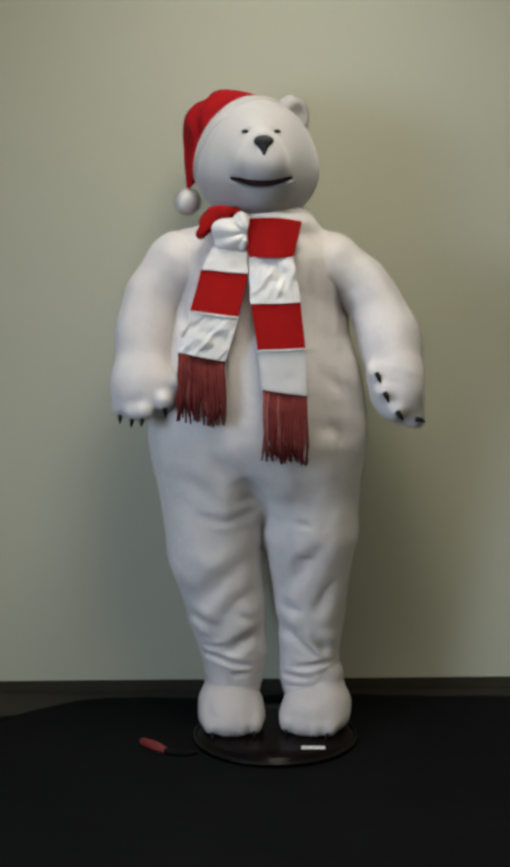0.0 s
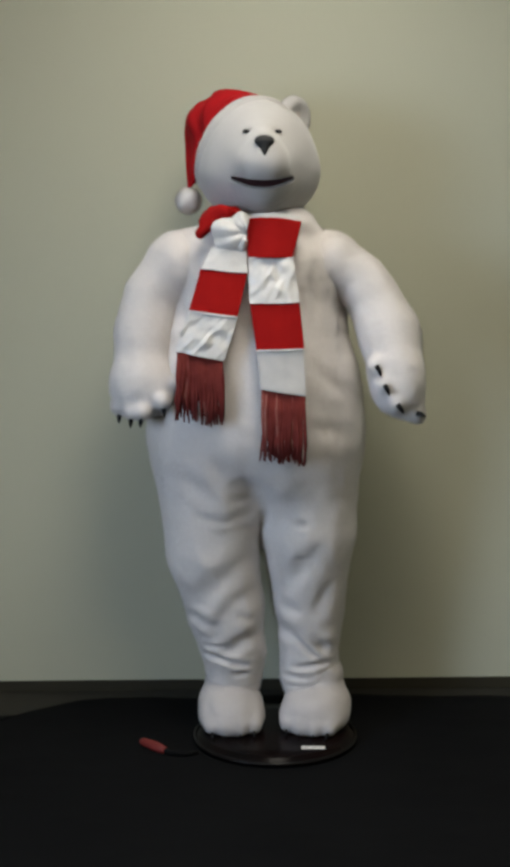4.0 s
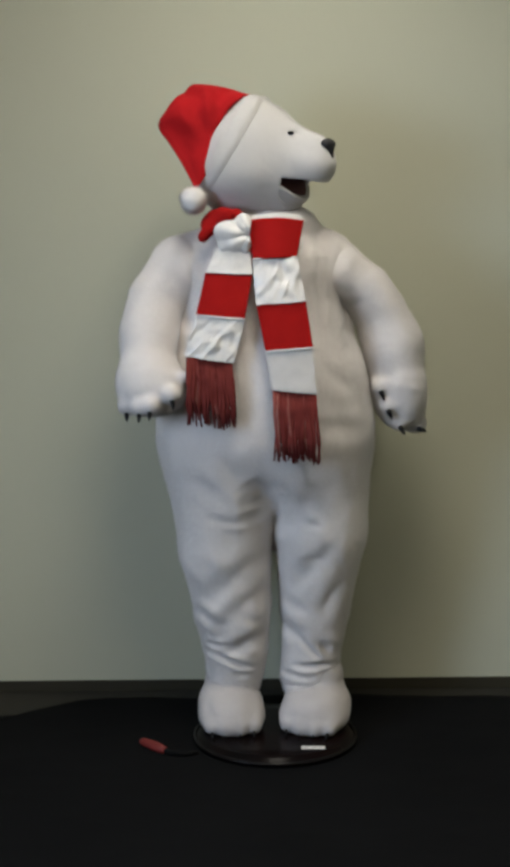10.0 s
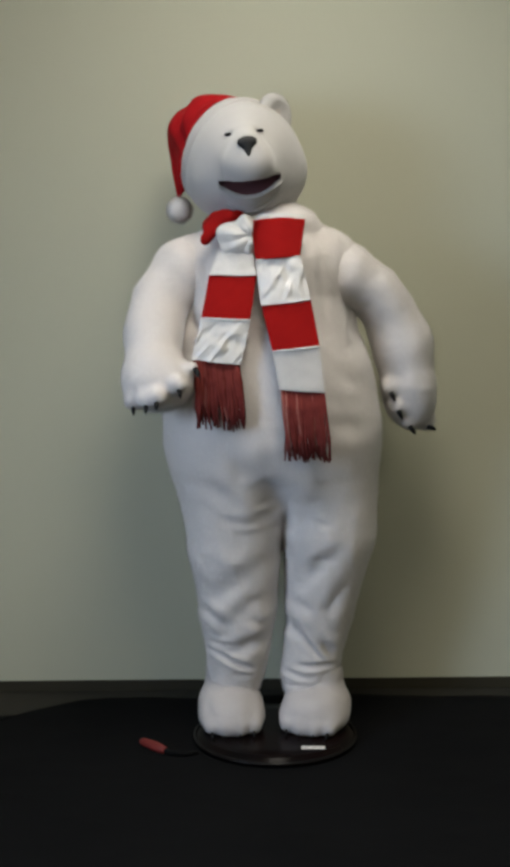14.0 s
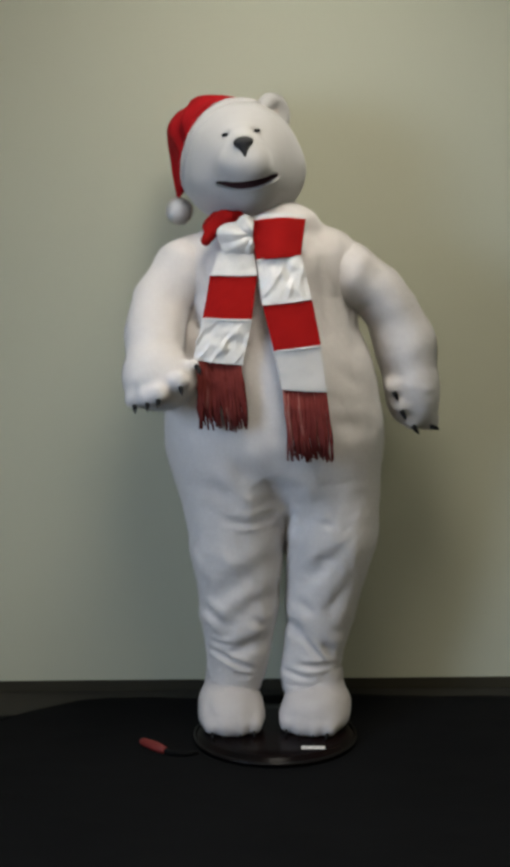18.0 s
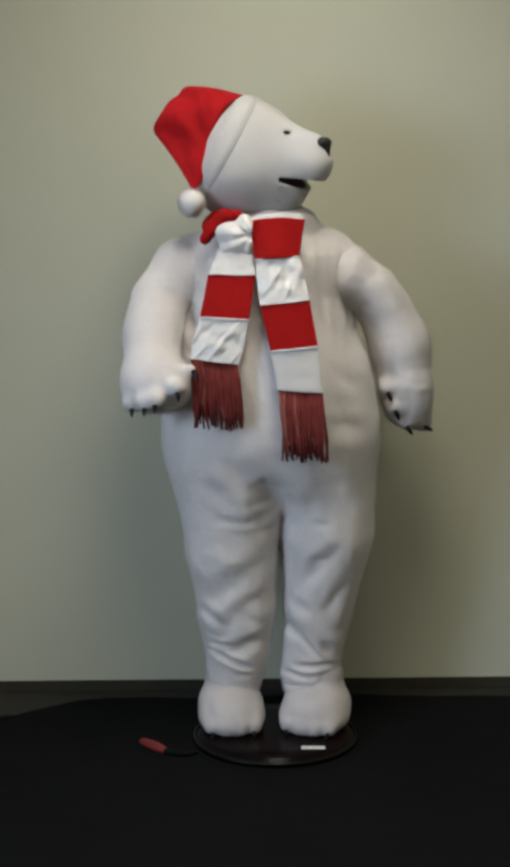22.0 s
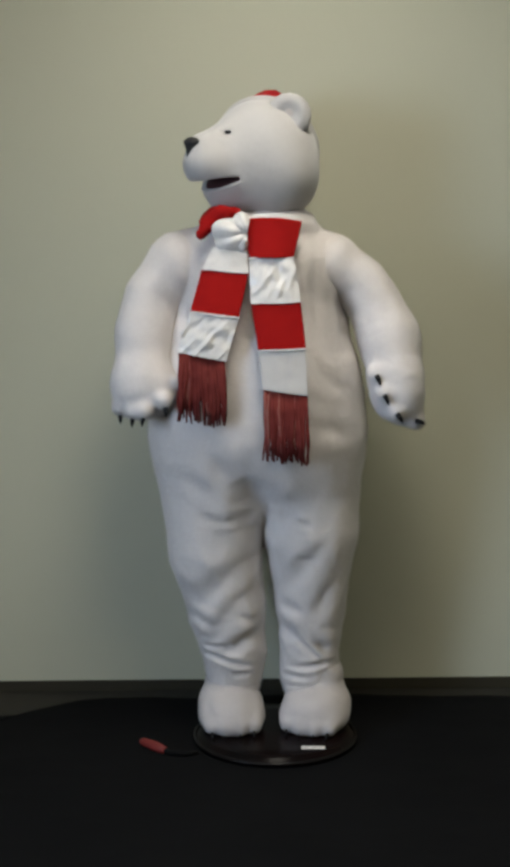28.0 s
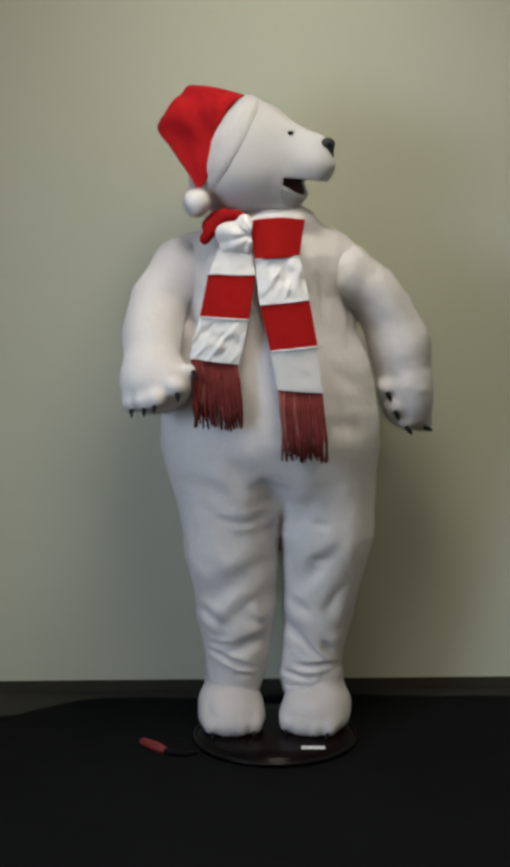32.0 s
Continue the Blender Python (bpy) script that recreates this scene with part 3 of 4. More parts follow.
def lip(p):
    """Height over the mouth's line, which climbs to its corners."""
    return p[..., 2] - (-0.063 + 0.15 * (p[..., 1] + 0.19) + 0.4 * p[..., 0] ** 2)


def before_hinge(p):
    q = p - np.array(HINGE)
    return np.where(q[..., 2] < 0, q[..., 1] * 0.94 - q[..., 2] * 0.34, q[..., 1])


def chin_area(p):
    """The U of the lower jaw, seen from in front."""
    return np.sqrt((p[..., 0] / 0.078) ** 2 + (np.minimum(p[..., 2] + 0.045, 0) / 0.095) ** 2) * 0.073 - 0.073


def gape(p):
    """The shut mouth's slit is widest in front."""
    return np.clip((HINGE[1] - p[..., 1]) / 0.07, 0.05, 1)


mouth_space = lambda p: np.maximum(np.maximum(lip(p) - 0.008 * gape(p), before_hinge(p)), chin_area(p))
upper = lambda p: np.maximum(whole_head(p), -mouth_space(p))
head = part("head", skin("head", upper, (-0.19, -0.25, -0.2), (0.19, 0.2, 0.19), 0.004, whole_head, fluff=0.0003, seed=331), [SHORT_FUR, MOUTH], bear, "white plush bear head")
def jaw_face(p):
    """The jaw lies back under the snout."""
    back = 0.020 * np.clip((p[..., 2] + 0.145) / 0.07, 0, 1) * np.clip(1 - (p[..., 0] / 0.075) ** 2, 0, 1)
    return whole_head(np.stack([p[..., 0], p[..., 1] - back, p[..., 2]], -1))


def lower(p):
    """The jaw stands a hair proud of the head, laps over its edge and sinks slowly under it."""
    rim = np.maximum(chin_area(p), before_hinge(p))
    face = jaw_face(p) - 0.0012 + 0.25 * np.maximum(rim, 0)
    return np.maximum(np.maximum(face, lip(p) + (0.015 + 0.003 * np.clip(1 - (p[..., 0] / 0.085) ** 2, 0, 1)) * gape(p)), rim - 0.02)


jaw_me = skin("jaw", lower, (-0.12, -0.25, -0.2), (0.12, 0.0, 0.02), 0.003, lambda p: jaw_face(p) + 0.0025)
jaw_me.transform(Matrix.Translation(-Vector(HINGE)))
jaw = part("jaw", jaw_me, [SHORT_FUR, TONGUE], head, "white plush lower jaw with dark red lining")
jaw.location = HINGE
nose_form = join(0.014, blob((-0.012, -0.206, 0.038), (0.012, 0.012, 0.009)), blob((0.012, -0.206, 0.038), (0.012, 0.012, 0.009)), limb((0, -0.206, 0.032), (0, -0.217, 0.004), 0.017, 0.005))
part("nose", skin("nose", nose_form, (-0.04, -0.24, -0.02), (0.04, -0.18, 0.06), 0.0025), NOSE, head, "black felt nose")
for x, y, z in EYES:
    bm = bmesh.new()
    bmesh.ops.create_uvsphere(bm, u_segments=20, v_segments=12, radius=1)
    bmesh.ops.transform(bm, verts=bm.verts, matrix=pose(x, y + 0.0055, z, 0, 0, 500 * x) @ Matrix.Diagonal((0.0092, 0.008, 0.0048, 1)))
    part("eye", bm, BLACK, head, "small glossy black eye")
pile(head, head.data, 22000, 0.0045, 82, SHORT_FUR)
pile(jaw, jaw.data, 4500, 0.0045, 83, SHORT_FUR)
EAR_AT, EAR_TURN = np.array((0.088, 0.03, 0.102)), np.array(pose(0, 0, 0, 0, 0, 42).to_3x3())
ear_local = carve(0.01, blob((0, 0, 0), (0.058, 0.025, 0.057)), blob((0.004, -0.03, 0.006), (0.034, 0.02, 0.034)))
ear_form = lambda p: ear_local((p - EAR_AT) @ EAR_TURN)
ear = part("ear", skin("ear", lumpy(ear_form, 0.001, 80, 43), (0.02, -0.02, 0.03), (0.17, 0.09, 0.19), 0.004), SHORT_FUR, head, "rounded plush ear")
pile(ear, ear.data, 4000, 0.006, 84, SHORT_FUR, 0.1)
bm = bmesh.new()
bmesh.ops.create_uvsphere(bm, u_segments=20, v_segments=12, radius=1)
bmesh.ops.scale(bm, verts=bm.verts, vec=(0.024, 0.004, 0.024))
bmesh.ops.transform(bm, verts=bm.verts, matrix=pose(*EAR_AT, 0, 0, 42) @ Matrix.Translation((0.004, -0.0085, 0.006)))
part("inner_ear", bm, EAR_IN, ear, "greyish pink ear lining")

# ---- the red hat, in the head's space ----
hat = thing("santa_hat", "red felt Santa hat with white brim on bear's head", "hat")


def smooth_line(points, n):
    """n + 1 points on a smooth line through the given ones."""
    pts = [Vector(p) for p in points]
    pts = [pts[0] * 2 - pts[1], *pts, pts[-1] * 2 - pts[-2]]
    out = []
    for i in range(n + 1):
        f = (len(pts) - 3) * i / n
        k = min(int(f), len(pts) - 4)
        t, (a, b, c, d) = f - k, pts[k:k + 4]
        out.append(0.5 * ((2 * b) + (c - a) * t + (2 * a - 5 * b + 4 * c - d) * t * t + (3 * b - a - 3 * c + d) * t ** 3))
    return out


def hat_bag():
    """Thin felt from the brim's edge out to the slouching rim, and back behind the head."""
    n, m = 60, 16
    front = smooth_line(((0.020, 0.006, 0.149), (-0.05, 0.006, 0.152), (-0.104, 0.026, 0.110), (-0.133, 0.040, 0.050), (-0.149, 0.040, -0.015), (-0.172, 0.056, -0.066)), n)
    rim = smooth_line(((0.022, 0.010, 0.150), (-0.03, 0.065, 0.170), (-0.078, 0.122, 0.180), (-0.108, 0.132, 0.175), (-0.130, 0.136, 0.157), (-0.160, 0.142, 0.143), (-0.184, 0.154, 0.112), (-0.192, 0.172, 0.072),
                       (-0.190, 0.140, 0.03), (-0.189, 0.105, -0.015), (-0.184, 0.064, -0.080)), n)
    rear = smooth_line(((0.03, 0.05, 0.140), (0.02, 0.12, 0.110), (0.0, 0.15, 0.06), (-0.04, 0.15, 0.0), (-0.12, 0.10, -0.04), (-0.178, 0.066, -0.072)), n)
    verts, faces = [], []
    for i, (a, b, c) in enumerate(zip(front, rim, rear)):
        u = i / n
        slack = math.sin(math.pi * u) ** 1.1
        for j in range(2 * m):
            v = j / m
            p = a.lerp(b, v) if v <= 1 else b.lerp(c, v - 1)
            puff = math.sin(math.pi * (v % 1)) ** 0.8
            out = Vector((-0.8, -0.3, 0.4)) if v <= 1 else Vector((-0.1, 0.9, 0.3))
            pull = 0.010 * math.sin(15 * u + 5 * v + 3 * noise.noise((u * 3, v * 2, 0.5))) + 0.012 * noise.noise((u * 5, v * 3, 2.5)) + 0.005 * noise.noise((u * 14, v * 8, 4.5))
            verts.append(p + out * slack * puff * (0.013 + pull))
    w = 2 * m
    for i in range(n):
        for j in range(w - 1):
            q = i * w + j
            faces.append((q, q + 1, q + w + 1, q + w))
    me = bpy.data.meshes.new("bag")
    me.from_pydata(verts, [], faces)
    ob = part("bag", me, HAT_RED, hat, "slouching red felt hat")
    solid = ob.modifiers.new("thickness", "SOLIDIFY")
    solid.thickness, solid.offset = 0.003, -1
    return ob


hat_bag()
BRIM_WAY = np.array((-0.479, 0.721, 0.501))
brim_form = lambda p: np.maximum(whole_head(p) - 0.008 + 0.5 * np.maximum(np.abs(p @ BRIM_WAY - 0.088) - 0.014, 0), np.abs(p @ BRIM_WAY - 0.088) - 0.030)
brim = part("brim", skin("brim", brim_form, (-0.2, -0.12, -0.18), (0.19, 0.2, 0.2), 0.005, fluff=0.0009, seed=351), SHORT_FUR, hat, "white plush brim")
pile(brim, brim.data, 6000, 0.006, 87, SHORT_FUR, 0.3)
pompom = part("pompom", skin("pompom", lumpy(blob((-0.182, 0.070, -0.108), 0.0315), 0.0018, 110, 55), (-0.24, 0.02, -0.16), (-0.13, 0.13, -0.05), 0.004), PILE, hat, "white pompom")
pile(pompom, pompom.data, 2600, 0.011, 86, HAIR, 0.1)

# ---- the scarf ----
scarf = thing("striped_scarf", "red and white striped scarf knotted at bear's neck", "scarf")


def ribbon(name, mat, a, b, c, d, rows, cols, sag, seed, label, thick=0.007, wrinkle=0.002, fold=0.0, crown=0.0):
    """A cloth strip between its upper corners a, b and its lower corners c, d."""
    a, b, c, d = map(Vector, (a, b, c, d))
    verts, faces = [], []
    for j in range(rows + 1):
        for i in range(cols + 1):
            u, v = i / cols, j / rows
            p = a.lerp(b, u).lerp(c.lerp(d, u), v)
            if fold:
                p.y -= fold * max(0, math.sin(11 * (u + 0.8 * v) + seed + 2.5 * noise.noise((u * 2, v * 2, seed)))) ** 2 * math.sin(math.pi * min(1, v * 1.02)) * (0.3 + 0.7 * v) * max(0, 0.4 + 2 * noise.noise((u * 2.5, v * 1.5, seed + 4)))
            p.x, p.z = p.x - 0.010, p.z + 0.003 + crown * math.sin(math.pi * u) * (1 - v)
            p.y -= sag * math.sin(math.pi * u) + wrinkle * (noise.noise((u * 2.5 + v * 3 + seed, v * 2 - u * 4, seed)) + 0.5 * noise.noise((u * 7, v * 6 + u * 8, seed)))
            verts.append(p)
    for j in range(rows):
        for i in range(cols):
            q = j * (cols + 1) + i
            faces.append((q, q + cols + 1, q + cols + 2, q + 1))
    me = bpy.data.meshes.new(name)
    me.from_pydata(verts, [], faces)
    ob = part(name, me, mat, scarf, label)
    m = ob.modifiers.new("thickness", "SOLIDIFY")
    m.thickness, m.offset = thick, -1
    m = ob.modifiers.new("edge", "BEVEL")
    m.width, m.segments, m.limit_method = 0.002, 2, "ANGLE"
    return ob


def level_in(keys, at):
    """A value between the given ones."""
    for (t0, v0), (t1, v1) in zip(keys, keys[1:]):
        if t0 <= at <= t1:
            return v0 + (v1 - v0) * (at - t0) / (t1 - t0)
    return keys[-1][1]


def fringe(name, a, b, length, spread, y, seed):
    """Yarn strands hanging from the line a to b, joined."""
    rng = random.Random(seed)
    bm = bmesh.new()
    for k in range(58):
        u = 0.03 + 0.94 * (k + rng.random()) / 58
        p = Vector(a).lerp(Vector(b), u) + Vector((-0.010, 0, 0.003))
        y0 = y + rng.uniform(-0.006, 0.004)
        dx = spread * (u - 0.5) + rng.uniform(-0.006, 0.006)
        ln, pale = length * rng.uniform(0.86, 1.06), rng.random() < 0.07
        pts = [(p.x, p.y + 0.006, p.z + 0.002), (p.x + dx * 0.3 + rng.uniform(-0.004, 0.004), p.y + (y0 - p.y) * 0.5, p.z - ln * 0.35),
               (p.x + dx * 0.7 + rng.uniform(-0.006, 0.006), y0, p.z - ln * 0.7), (p.x + dx + rng.uniform(-0.004, 0.004), y0 + 0.002, p.z - ln)]
        other = tube(pts, [0.0038, 0.0042, 0.0039, 0.0024], 5)
        for f in other.faces:
            f.material_index = int(pale)
        me = bpy.data.meshes.new("strand")
        other.to_mesh(me)
        other.free()
        bm.from_mesh(me)
        bpy.data.meshes.remove(me)
    return tagged(part(name, bm, [YARN, PALE_YARN], scarf, "dark red yarn fringe with a few pale threads"), kind="stuff")


# The tail on the knot's side.
ribbon("white_stripe", SATIN, (-0.095, -0.085, 1.315), (-0.012, -0.09, 1.315), (-0.124, -0.1, 1.258), (-0.008, -0.105, 1.248), 10, 14, 0.008, 1.0, "creased white satin stripe", wrinkle=0.004)
ribbon("red_stripe", RED, (-0.124, -0.102, 1.259), (-0.008, -0.107, 1.249), (-0.154, -0.128, 1.155), (-0.033, -0.134, 1.139), 14, 14, 0.006, 2.0, "red fleece stripe")
ribbon("white_stripe", SATIN, (-0.154, -0.128, 1.156), (-0.033, -0.134, 1.140), (-0.187, -0.142, 1.056), (-0.067, -0.152, 1.032), 36, 36, 0.006, 3.0, "creased white satin stripe", wrinkle=0.007, fold=0.010)
fringe("fringe", (-0.186, -0.142, 1.058), (-0.068, -0.15, 1.034), 0.165, 0.01, -0.15, 5)
for a, b in (((-0.124, -0.107, 1.259), (-0.008, -0.112, 1.249)), ((-0.154, -0.133, 1.156), (-0.033, -0.139, 1.140)), ((-0.007, -0.108, 1.284), (0.104, -0.108, 1.284)),
             ((-0.004, -0.136, 1.175), (0.119, -0.134, 1.178)), ((0.012, -0.157, 1.060), (0.131, -0.153, 1.063))):
    ribbon("hem", SATIN, a, b, (a[0], a[1] - 0.001, a[2] - 0.0035), (b[0], b[1] - 0.001, b[2] - 0.0035), 2, 14, 0.006, 3.0, "thin white hem", thick=0.006, wrinkle=0.001)
# The hanging end in front.
ribbon("white_stripe", SATIN, (-0.016, -0.066, 1.386), (0.120, -0.062, 1.382), (-0.02, -0.074, 1.376), (0.127, -0.066, 1.369), 4, 14, 0.026, 4.0, "narrow white satin edge", crown=0.008)
ribbon("red_stripe", RED, (-0.02, -0.076, 1.377), (0.127, -0.068, 1.370), (-0.007, -0.102, 1.283), (0.104, -0.102, 1.283), 14, 14, 0.022, 5.0, "red fleece stripe", crown=0.008)
ribbon("white_stripe", SATIN, (-0.007, -0.103, 1.284), (0.104, -0.103, 1.284), (-0.004, -0.13, 1.174), (0.119, -0.128, 1.177), 36, 36, 0.008, 6.5, "creased white satin stripe", wrinkle=0.006, fold=0.009)
ribbon("red_stripe", RED, (-0.004, -0.131, 1.175), (0.119, -0.129, 1.178), (0.012, -0.152, 1.059), (0.131, -0.148, 1.062), 14, 14, 0.006, 7.0, "red fleece stripe")
ribbon("cream_stripe", CREAM, (0.012, -0.152, 1.060), (0.131, -0.148, 1.063), (0.023, -0.16, 0.962), (0.136, -0.156, 0.944), 14, 14, 0.005, 8.0, "cream fleece stripe")
fringe("fringe", (0.024, -0.16, 0.964), (0.135, -0.156, 0.946), 0.172, 0.0, -0.162, 9)
# The band round the neck and the knot.
ring = [Vector((0.015 + 0.135 * math.cos(a), 0.065 + 0.135 * math.sin(a), 1.375 - 0.02 * math.sin(a))) for a in (2 * math.pi * k / 24 for k in range(24))]
band = lumpy(join(0.012, *[limb(ring[k], ring[(k + 1) % 24], 0.02, 0.02) for k in range(11, 16)], limb((-0.134, -0.055, 1.345), (-0.075, -0.07, 1.393), 0.012, 0.019), limb((-0.128, -0.05, 1.375), (-0.09, -0.06, 1.40), 0.014, 0.014)), 0.003, 70, 61)
part("neck_band", skin("neck_band", band, (-0.2, -0.15, 1.3), (0.06, 0.15, 1.45), 0.005), RED, scarf, "red fleece band round the neck")
fan = ((80, 0.05), (105, 0.062), (130, 0.062), (160, 0.09), (180, 0.1), (200, 0.085), (225, 0.08), (250, 0.05), (280, 0.035))
verts, faces, na, nr = [], [], 72, 9
for i in range(na + 1):
    a = 80 + 200 * i / na
    wave = math.radians(a) * 7 + 2.5 * noise.noise((a * 0.021, 0.7, 3.1))
    reach = 0.91 * level_in(fan, a) * (0.94 + 0.06 * math.cos(wave))
    for j in range(nr + 1):
        q = j / nr
        bulge = 0.02 * math.sin(math.pi * min(1, 0.15 + q * 0.85))
        y = -0.088 - bulge - (0.006 * q * (0.6 + 0.8 * noise.noise((a * 0.03, 5.0, 0.2)))) * math.sin(wave + 1) - 0.006 * noise.noise((a * 0.04, q * 3, 1))
        verts.append((-0.024 + reach * q * math.cos(math.radians(a)), y, 1.343 + reach * q * math.sin(math.radians(a))))
for i in range(na):
    for j in range(nr):
        q = i * (nr + 1) + j
        faces.append((q, q + 1, q + nr + 2, q + nr + 1))
me = bpy.data.meshes.new("knot")
me.from_pydata(verts, [], faces)
knot = part("knot", me, SATIN, scarf, "bunched white satin knot")
solid = knot.modifiers.new("thickness", "SOLIDIFY")
solid.thickness, solid.offset = 0.008, 0
solid = knot.modifiers.new("edge", "BEVEL")
solid.width, solid.segments, solid.limit_method = 0.003, 2, "ANGLE"

# ---- the plug on the floor ----
plug = thing("power_plug", "red power plug lying on the black cloth beside the base", "plug")
part("plug_body", tube([(-0.3, -0.05, 0.016), (-0.293, -0.056, 0.017), (-0.262, -0.087, 0.017), (-0.243, -0.105, 0.016), (-0.232, -0.114, 0.015)], [0.007, 0.011, 0.013, 0.012, 0.009], 14), PLUG_RED, plug, "red plastic plug body")
part("cable", tube([(-0.236, -0.111, 0.014), (-0.212, -0.122, 0.013), (-0.18, -0.127, 0.012), (-0.15, -0.115, 0.011)], [0.008, 0.007, 0.006, 0.005], 10), RUBBER, plug, "black rubber cable end")


# ---- movement ----
# The waist's swing from side to side: times of its ends, from 0 (one side) to 1 (the other).
PERIOD = 0.966


def swing_keys():
    keys = [(2.508 + PERIOD * k / 2, 1 - abs(k) % 2) for k in range(-6, 34)]
    keys = [(t, v) for t, v in keys if t < 18.5]
    keys += [(18.62, 0.22), (19.72, 0.23), (20.12, 0.0), (20.54, 1.0), (21.03, 0.0), (21.46, 0.83), (21.62, 0.80), (23.02, 0.81), (23.17, 0.85), (23.65, 0.0), (24.13, 0.98), (24.61, 0.02),
             (25.09, 0.96), (25.58, 0.02), (26.0, 1.0), (26.42, 0.0), (26.84, 1.0), (27.24, 0.0), (27.62, 0.97), (28.1, 0.02), (28.58, 0.98), (29.07, 0.0), (29.55, 1.0), (30.03, 0.0), (30.52, 1.0), (31.0, 0.0), (31.42, 0.83), (31.7, 0.79), (33.0, 0.79)]
    return keys


# The head's turn in degrees, without the swing.
TURNS = [(0, 2.5), (8.7, 2.8), (8.95, 5), (9.1, 11), (9.2, 20), (9.3, 29), (9.4, 41), (9.5, 50), (9.6, 56), (11.8, 56), (11.9, 53), (12.0, 42), (12.1, 33), (12.2, 23), (12.3, 17), (12.4, 10),
         (12.5, 1), (12.6, -4), (12.8, -4), (17.9, -4), (18.0, -6), (18.1, -11), (18.2, -18), (18.3, -27), (18.4, -43), (18.5, -51), (18.6, -58), (18.9, -58), (19.5, -58), (19.6, -53), (19.7, -46),
         (19.8, -37), (19.9, -29), (20.0, -14), (20.1, -7), (20.2, 2), (20.3, 6), (20.5, 8), (20.8, 8), (21.0, 9), (21.1, 13), (21.2, 23), (21.3, 30), (21.4, 42), (21.5, 52), (21.6, 56), (22.6, 56), (22.8, 48),
         (22.9, 40), (23.0, 31), (23.1, 20), (23.2, 9), (23.3, 4), (23.4, -3), (23.5, -6), (23.7, -9), (24.0, -9), (25.5, -9), (27.2, -12), (27.35, -18), (27.5, -26), (27.6, -38), (27.7, -44), (27.8, -50), (27.9, -53), (28.2, -54),
         (29.8, -54), (29.9, -52), (30.0, -42), (30.1, -34), (30.2, -22), (30.3, -14), (30.4, -4), (30.5, 3), (30.6, 6), (30.8, 9), (30.9, 14), (31.0, 20), (31.1, 30), (31.2, 39), (31.3, 46), (31.4, 58), (31.5, 62), (32.1, 61)]

# How far the jaw stands open, 0 to 1.
TALK = [(0, 0), (5.8, 0), (5.9, .5), (6.0, .5), (6.1, .2), (6.2, .15), (6.3, .35), (6.4, .7), (6.5, .4), (6.6, .1), (6.7, .3), (6.8, .2), (7.0, .4), (7.1, .3), (7.2, 0), (7.3, 0), (7.4, .5), (7.6, .6), (7.8, .4), (8.0, .15), (8.2, .3),
        (8.4, .9), (8.6, .9), (8.7, .4), (8.8, 0), (8.9, 0), (9.0, .7), (9.1, .5), (9.2, 0), (9.3, .5), (9.4, .6), (9.6, .1), (9.7, .15), (9.8, .9), (10.2, .9), (10.3, .6), (10.4, .05), (10.6, .9), (10.8, .05), (11.0, .1), (11.1, .5),
        (11.4, .7), (11.6, .55), (11.7, 0), (11.9, 0), (12.0, .05), (12.1, .8), (12.3, .7), (12.4, 0), (12.5, .3), (12.6, .9), (12.7, .35), (12.8, .05), (13.0, .5), (13.2, .8), (13.4, .05), (13.5, .7), (13.6, .8), (13.8, .2), (14.0, .8),
        (14.2, .05), (14.5, .7), (14.8, .1), (15.1, .7), (15.4, .1), (15.7, .8), (16.0, .2), (16.3, .4), (16.5, .8), (16.7, .85), (16.9, .05), (17.1, .6), (17.3, .05), (17.5, .7), (17.7, .7), (17.9, .05), (18.1, 0), (18.2, .9), (18.3, .9), (18.4, .05),
        (18.5, .3), (18.6, 1), (18.7, .6), (18.8, .3), (18.9, .15), (19.0, 1), (19.1, 1), (19.3, .9), (19.4, .5), (19.5, .25), (19.6, .25), (19.7, .1), (19.8, .9), (19.9, .9), (20.0, .05), (20.1, .05), (20.2, .6), (20.3, .6), (20.4, .05),
        (20.6, .7), (20.9, .7), (21.0, .2), (21.1, 0), (21.2, .7), (21.3, .6), (21.4, .05), (21.6, .05), (21.7, .7), (21.8, .05), (22.0, .1), (22.2, .6), (22.6, .7), (22.8, .05), (22.9, .5), (23.0, .4), (23.1, 0), (23.2, .6), (23.3, 0), (23.5, .05),
        (23.6, .9), (23.9, .9), (24.0, .8), (24.2, .05), (24.4, .9), (24.6, .05), (24.8, .8), (25.0, .05), (25.2, .7), (25.4, .05), (25.5, .7), (25.8, .1), (26.2, .8), (26.5, .1), (26.9, .7), (27.2, .1), (27.5, .8), (27.6, .9), (27.7, .6), (27.8, .3), (27.9, .9),
        (28.0, .15), (28.1, .5), (28.2, .8), (28.4, .9), (28.6, .1), (28.8, .15), (29.0, .6), (29.2, .25), (29.4, .9), (29.6, .1), (29.8, .9), (29.9, .9), (30.0, .15), (30.2, 0), (31.0, 0), (31.1, .6), (31.2, .5), (31.3, 0), (31.4, .7), (31.5, .6), (31.6, .05),
        (31.7, .05), (31.8, .8), (31.9, .7), (32.0, .8), (32.1, .8)]
SWING = swing_keys()
NECK, HEAD_PIVOT = (0.055, 0.08, 1.43), (0.045, 0.07, 1.39)
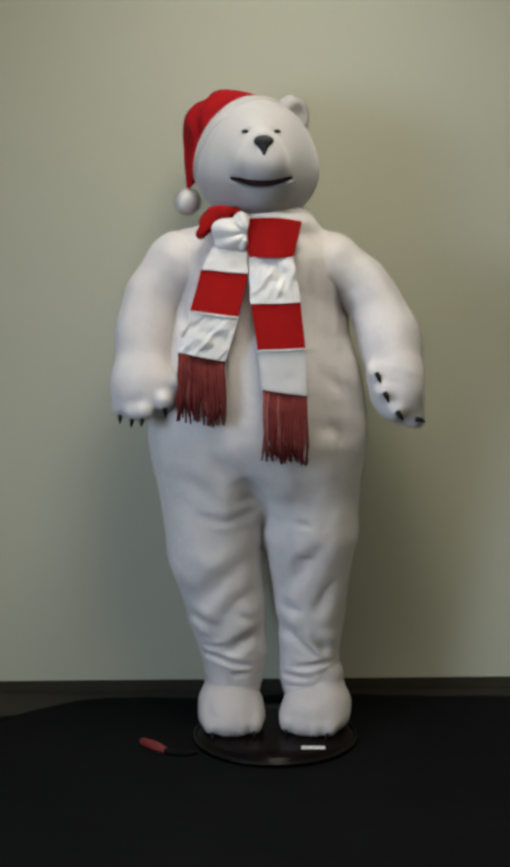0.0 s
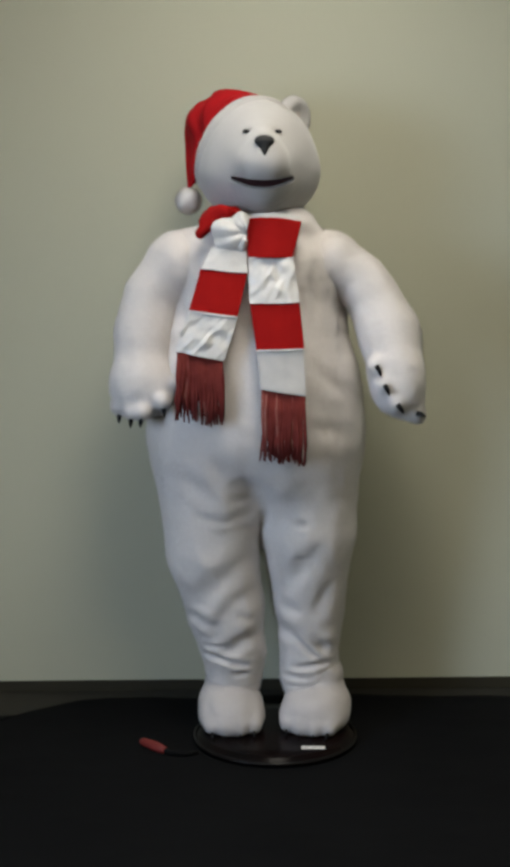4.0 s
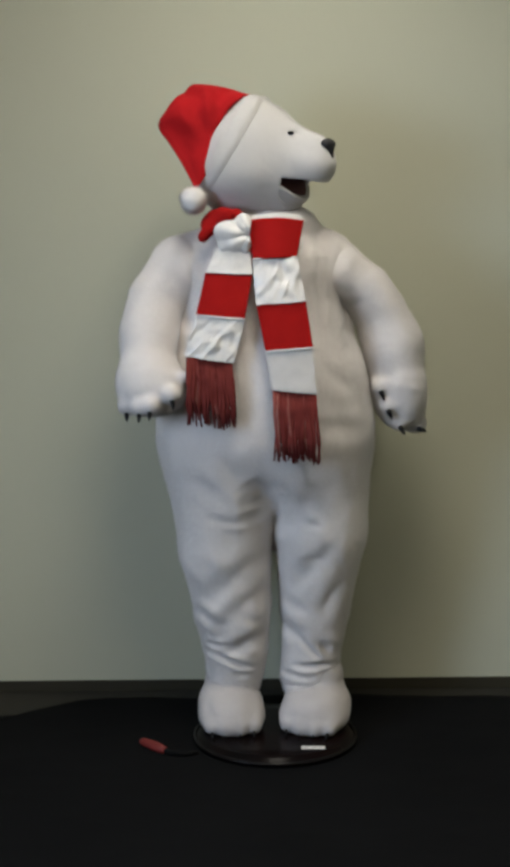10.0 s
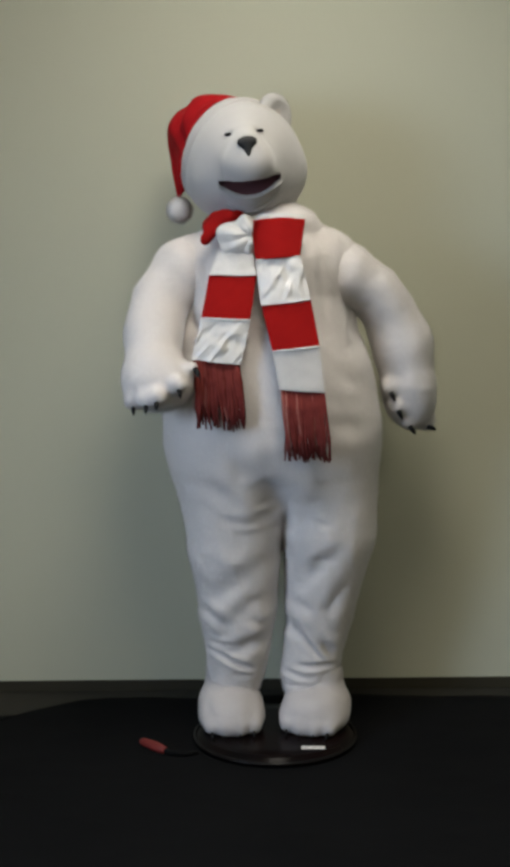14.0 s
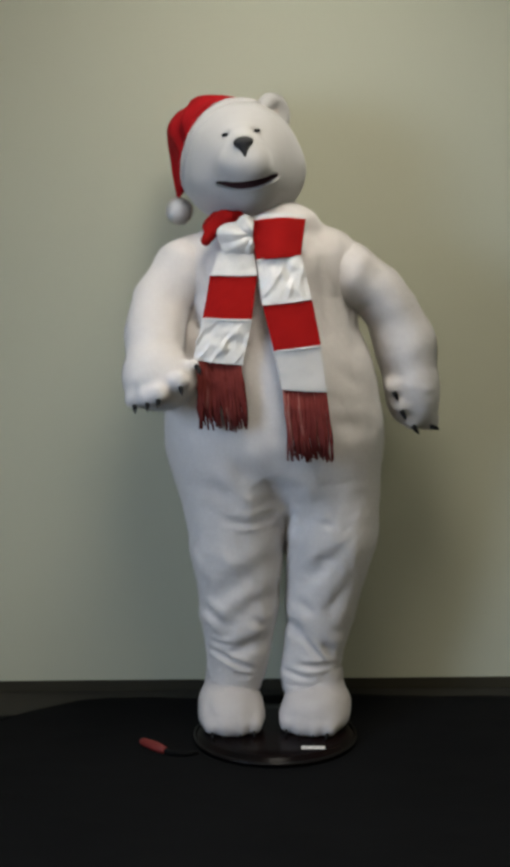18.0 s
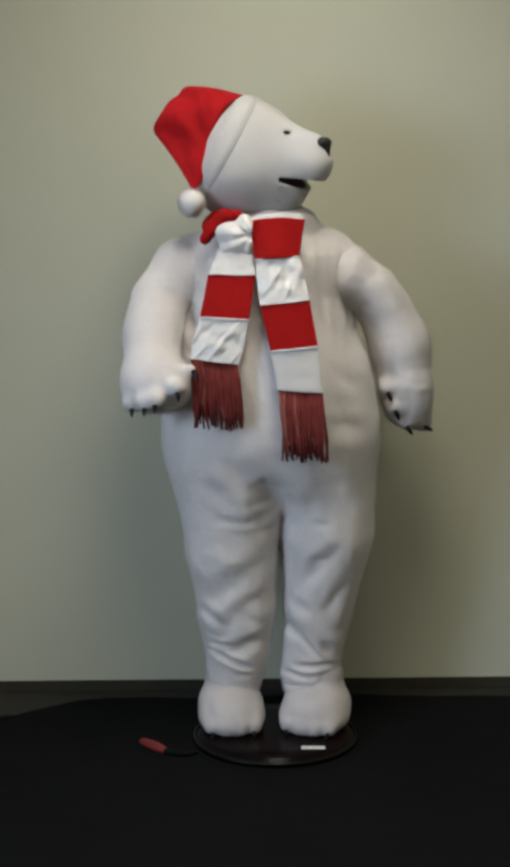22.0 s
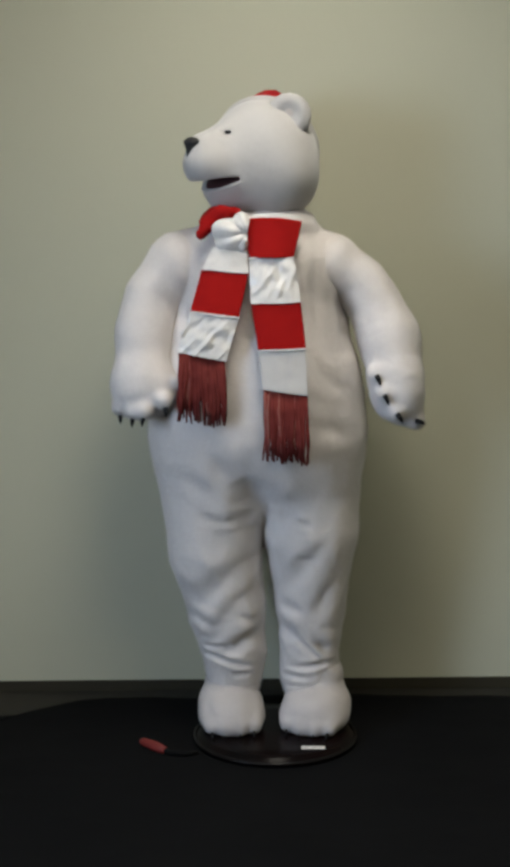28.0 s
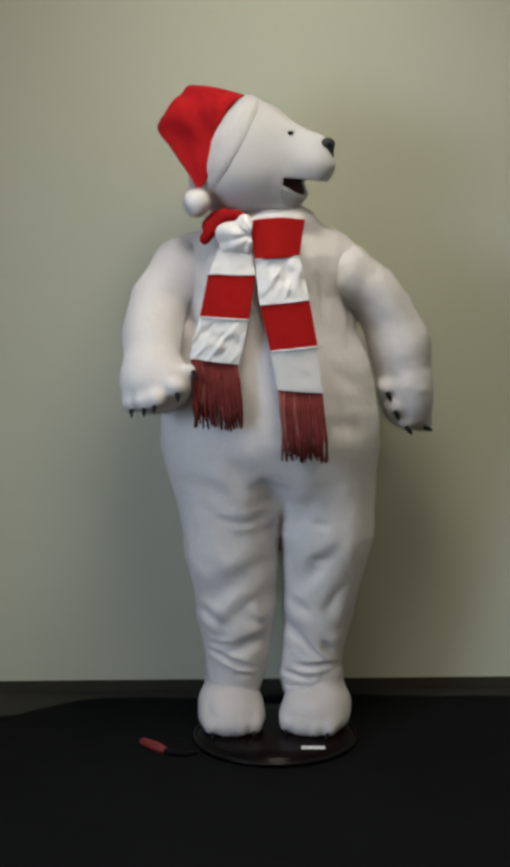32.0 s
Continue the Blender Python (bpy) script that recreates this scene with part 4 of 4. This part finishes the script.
SHOULDER_L, SHOULDER_R, ANKLE_L, ANKLE_R = (-0.22, 0.08, 1.26), (0.24, 0.08, 1.27), (-0.061, 0.085, 0.15), (0.143, 0.085, 0.15)
ROLL, HANG, TWIST = 4.7, 5.6, 2.0


def level(keys, t, soft):
    for (t0, v0), (t1, v1) in zip(keys, keys[1:]):
        if t0 <= t <= t1:
            u = (t - t0) / (t1 - t0)
            return v0 + (v1 - v0) * ((1 - math.cos(math.pi * u)) / 2 if soft else u)
    return keys[0][1] if t < keys[0][0] else keys[-1][1]


def about(p, m):
    return Matrix.Translation(p) @ m @ Matrix.Translation(-Vector(p))


LEG_TOP, WAIST = 0.44, 0.72


def shift_at(z, s):
    """How far the suit has moved aside at a height: stiff above the waist line, leaning legs below, a smooth bend between."""
    roll = math.tan(math.radians(ROLL * s))
    top, slope = (NECK[2] - WAIST) * roll, 0.195 * s
    if z >= WAIST:
        return (NECK[2] - z) * roll
    foot = slope * (LEG_TOP - 0.15)
    if z <= LEG_TOP:
        return slope * (z - 0.15)
    h = WAIST - LEG_TOP
    u = (z - LEG_TOP) / h
    return (2 * u ** 3 - 3 * u ** 2 + 1) * foot + (u ** 3 - 2 * u ** 2 + u) * h * slope + (3 * u ** 2 - 2 * u ** 3) * top - (u ** 3 - u ** 2) * h * roll


def motions():
    rows = {k: [] for k in ("torso", "scarf", "head", "hat", "jaw", "arm_l", "arm_r", *legs)}
    for k in range(321):
        t = k / 10
        s = level(SWING, t, True)
        body = about(NECK, pose(0, 0, 0, 0, -ROLL * s, 0)) @ about((0.01, 0.08, 0), pose(0, 0, 0, 0, 0, TWIST * s))
        hang = about(NECK, pose(0, 0, 0, 0, -HANG * s, 0)) @ about((0.01, 0.08, 0), pose(0, 0, 0, 0, 0, TWIST * s))
        rows["torso"].append((t, body))
        rows["scarf"].append((t, hang))
        yaw = level(TURNS, t, False)
        turn = (about(HEAD_PIVOT, pose(-0.030 * s, 0, 0, 0, -5.0 * s + 0.08 * max(0, yaw), 0)) @ Matrix.Translation(HEAD_AT) @ pose(0, 0, 0, 0, 0, yaw + 7.5 * s) @ pose(0, 0, 0, 0, -2.5 * s, 0))
        rows["head"].append((t, turn))
        rows["jaw"].append((t, Matrix.Translation(HINGE) @ pose(0, 0, 0, 21.0 * level(TALK, t, False), 0, 0)))
        e = 1 - (1 - s) ** 2.5
        rows["arm_l"].append((t, hang @ about(SHOULDER_L, pose(0, 0, 0, -24 * s, 0.5 * e, 0))))
        rows["arm_r"].append((t, hang @ about(SHOULDER_R, pose(0.034 * s * s - 0.006 * e, 0, -0.033 * e - 0.012 * s * s, 30 * e, 3.5 * s, 0))))
        for side, ankle in (("l", ANKLE_L), ("r", ANKLE_R)):
            less = 1 if side == "l" else 0.82
            lean = math.degrees(math.atan2(less * shift_at(LEG_TOP, s), LEG_TOP - ankle[2]))
            rows["leg_" + side].append((t, about(ankle, pose(0, 0, 0, 0, lean, 0))))
            for q, z in enumerate(BENDS):
                up = (z - LEG_TOP) / (WAIST - LEG_TOP)
                aside = lambda h: (less + (1 - less) * min(1, (h - LEG_TOP) / (WAIST - LEG_TOP))) * shift_at(h, s)
                slope = math.degrees(math.atan((aside(z + 0.01) - aside(z - 0.01)) / 0.02))
                x = ankle[0] * (1 - up) + NECK[0] * up
                rows[f"thigh{q}_{side}"].append((t, Matrix.Translation((x + aside(z), 0.08, z)) @ pose(0, 0, 0, 0, slope, 0) @ Matrix.Translation((-x, -0.08, -z)) @ about((0.01, 0.08, 0), pose(0, 0, 0, 0, 0, TWIST * s * up))))
    for ob, key in ((torso, "torso"), (scarf, "scarf"), (head, "head"), (hat, "head"), (jaw, "jaw"), (arm_left, "arm_l"), (arm_right, "arm_r"), *((ob, key) for key, ob in legs.items())):
        walk(ob, rows[key])


motions()
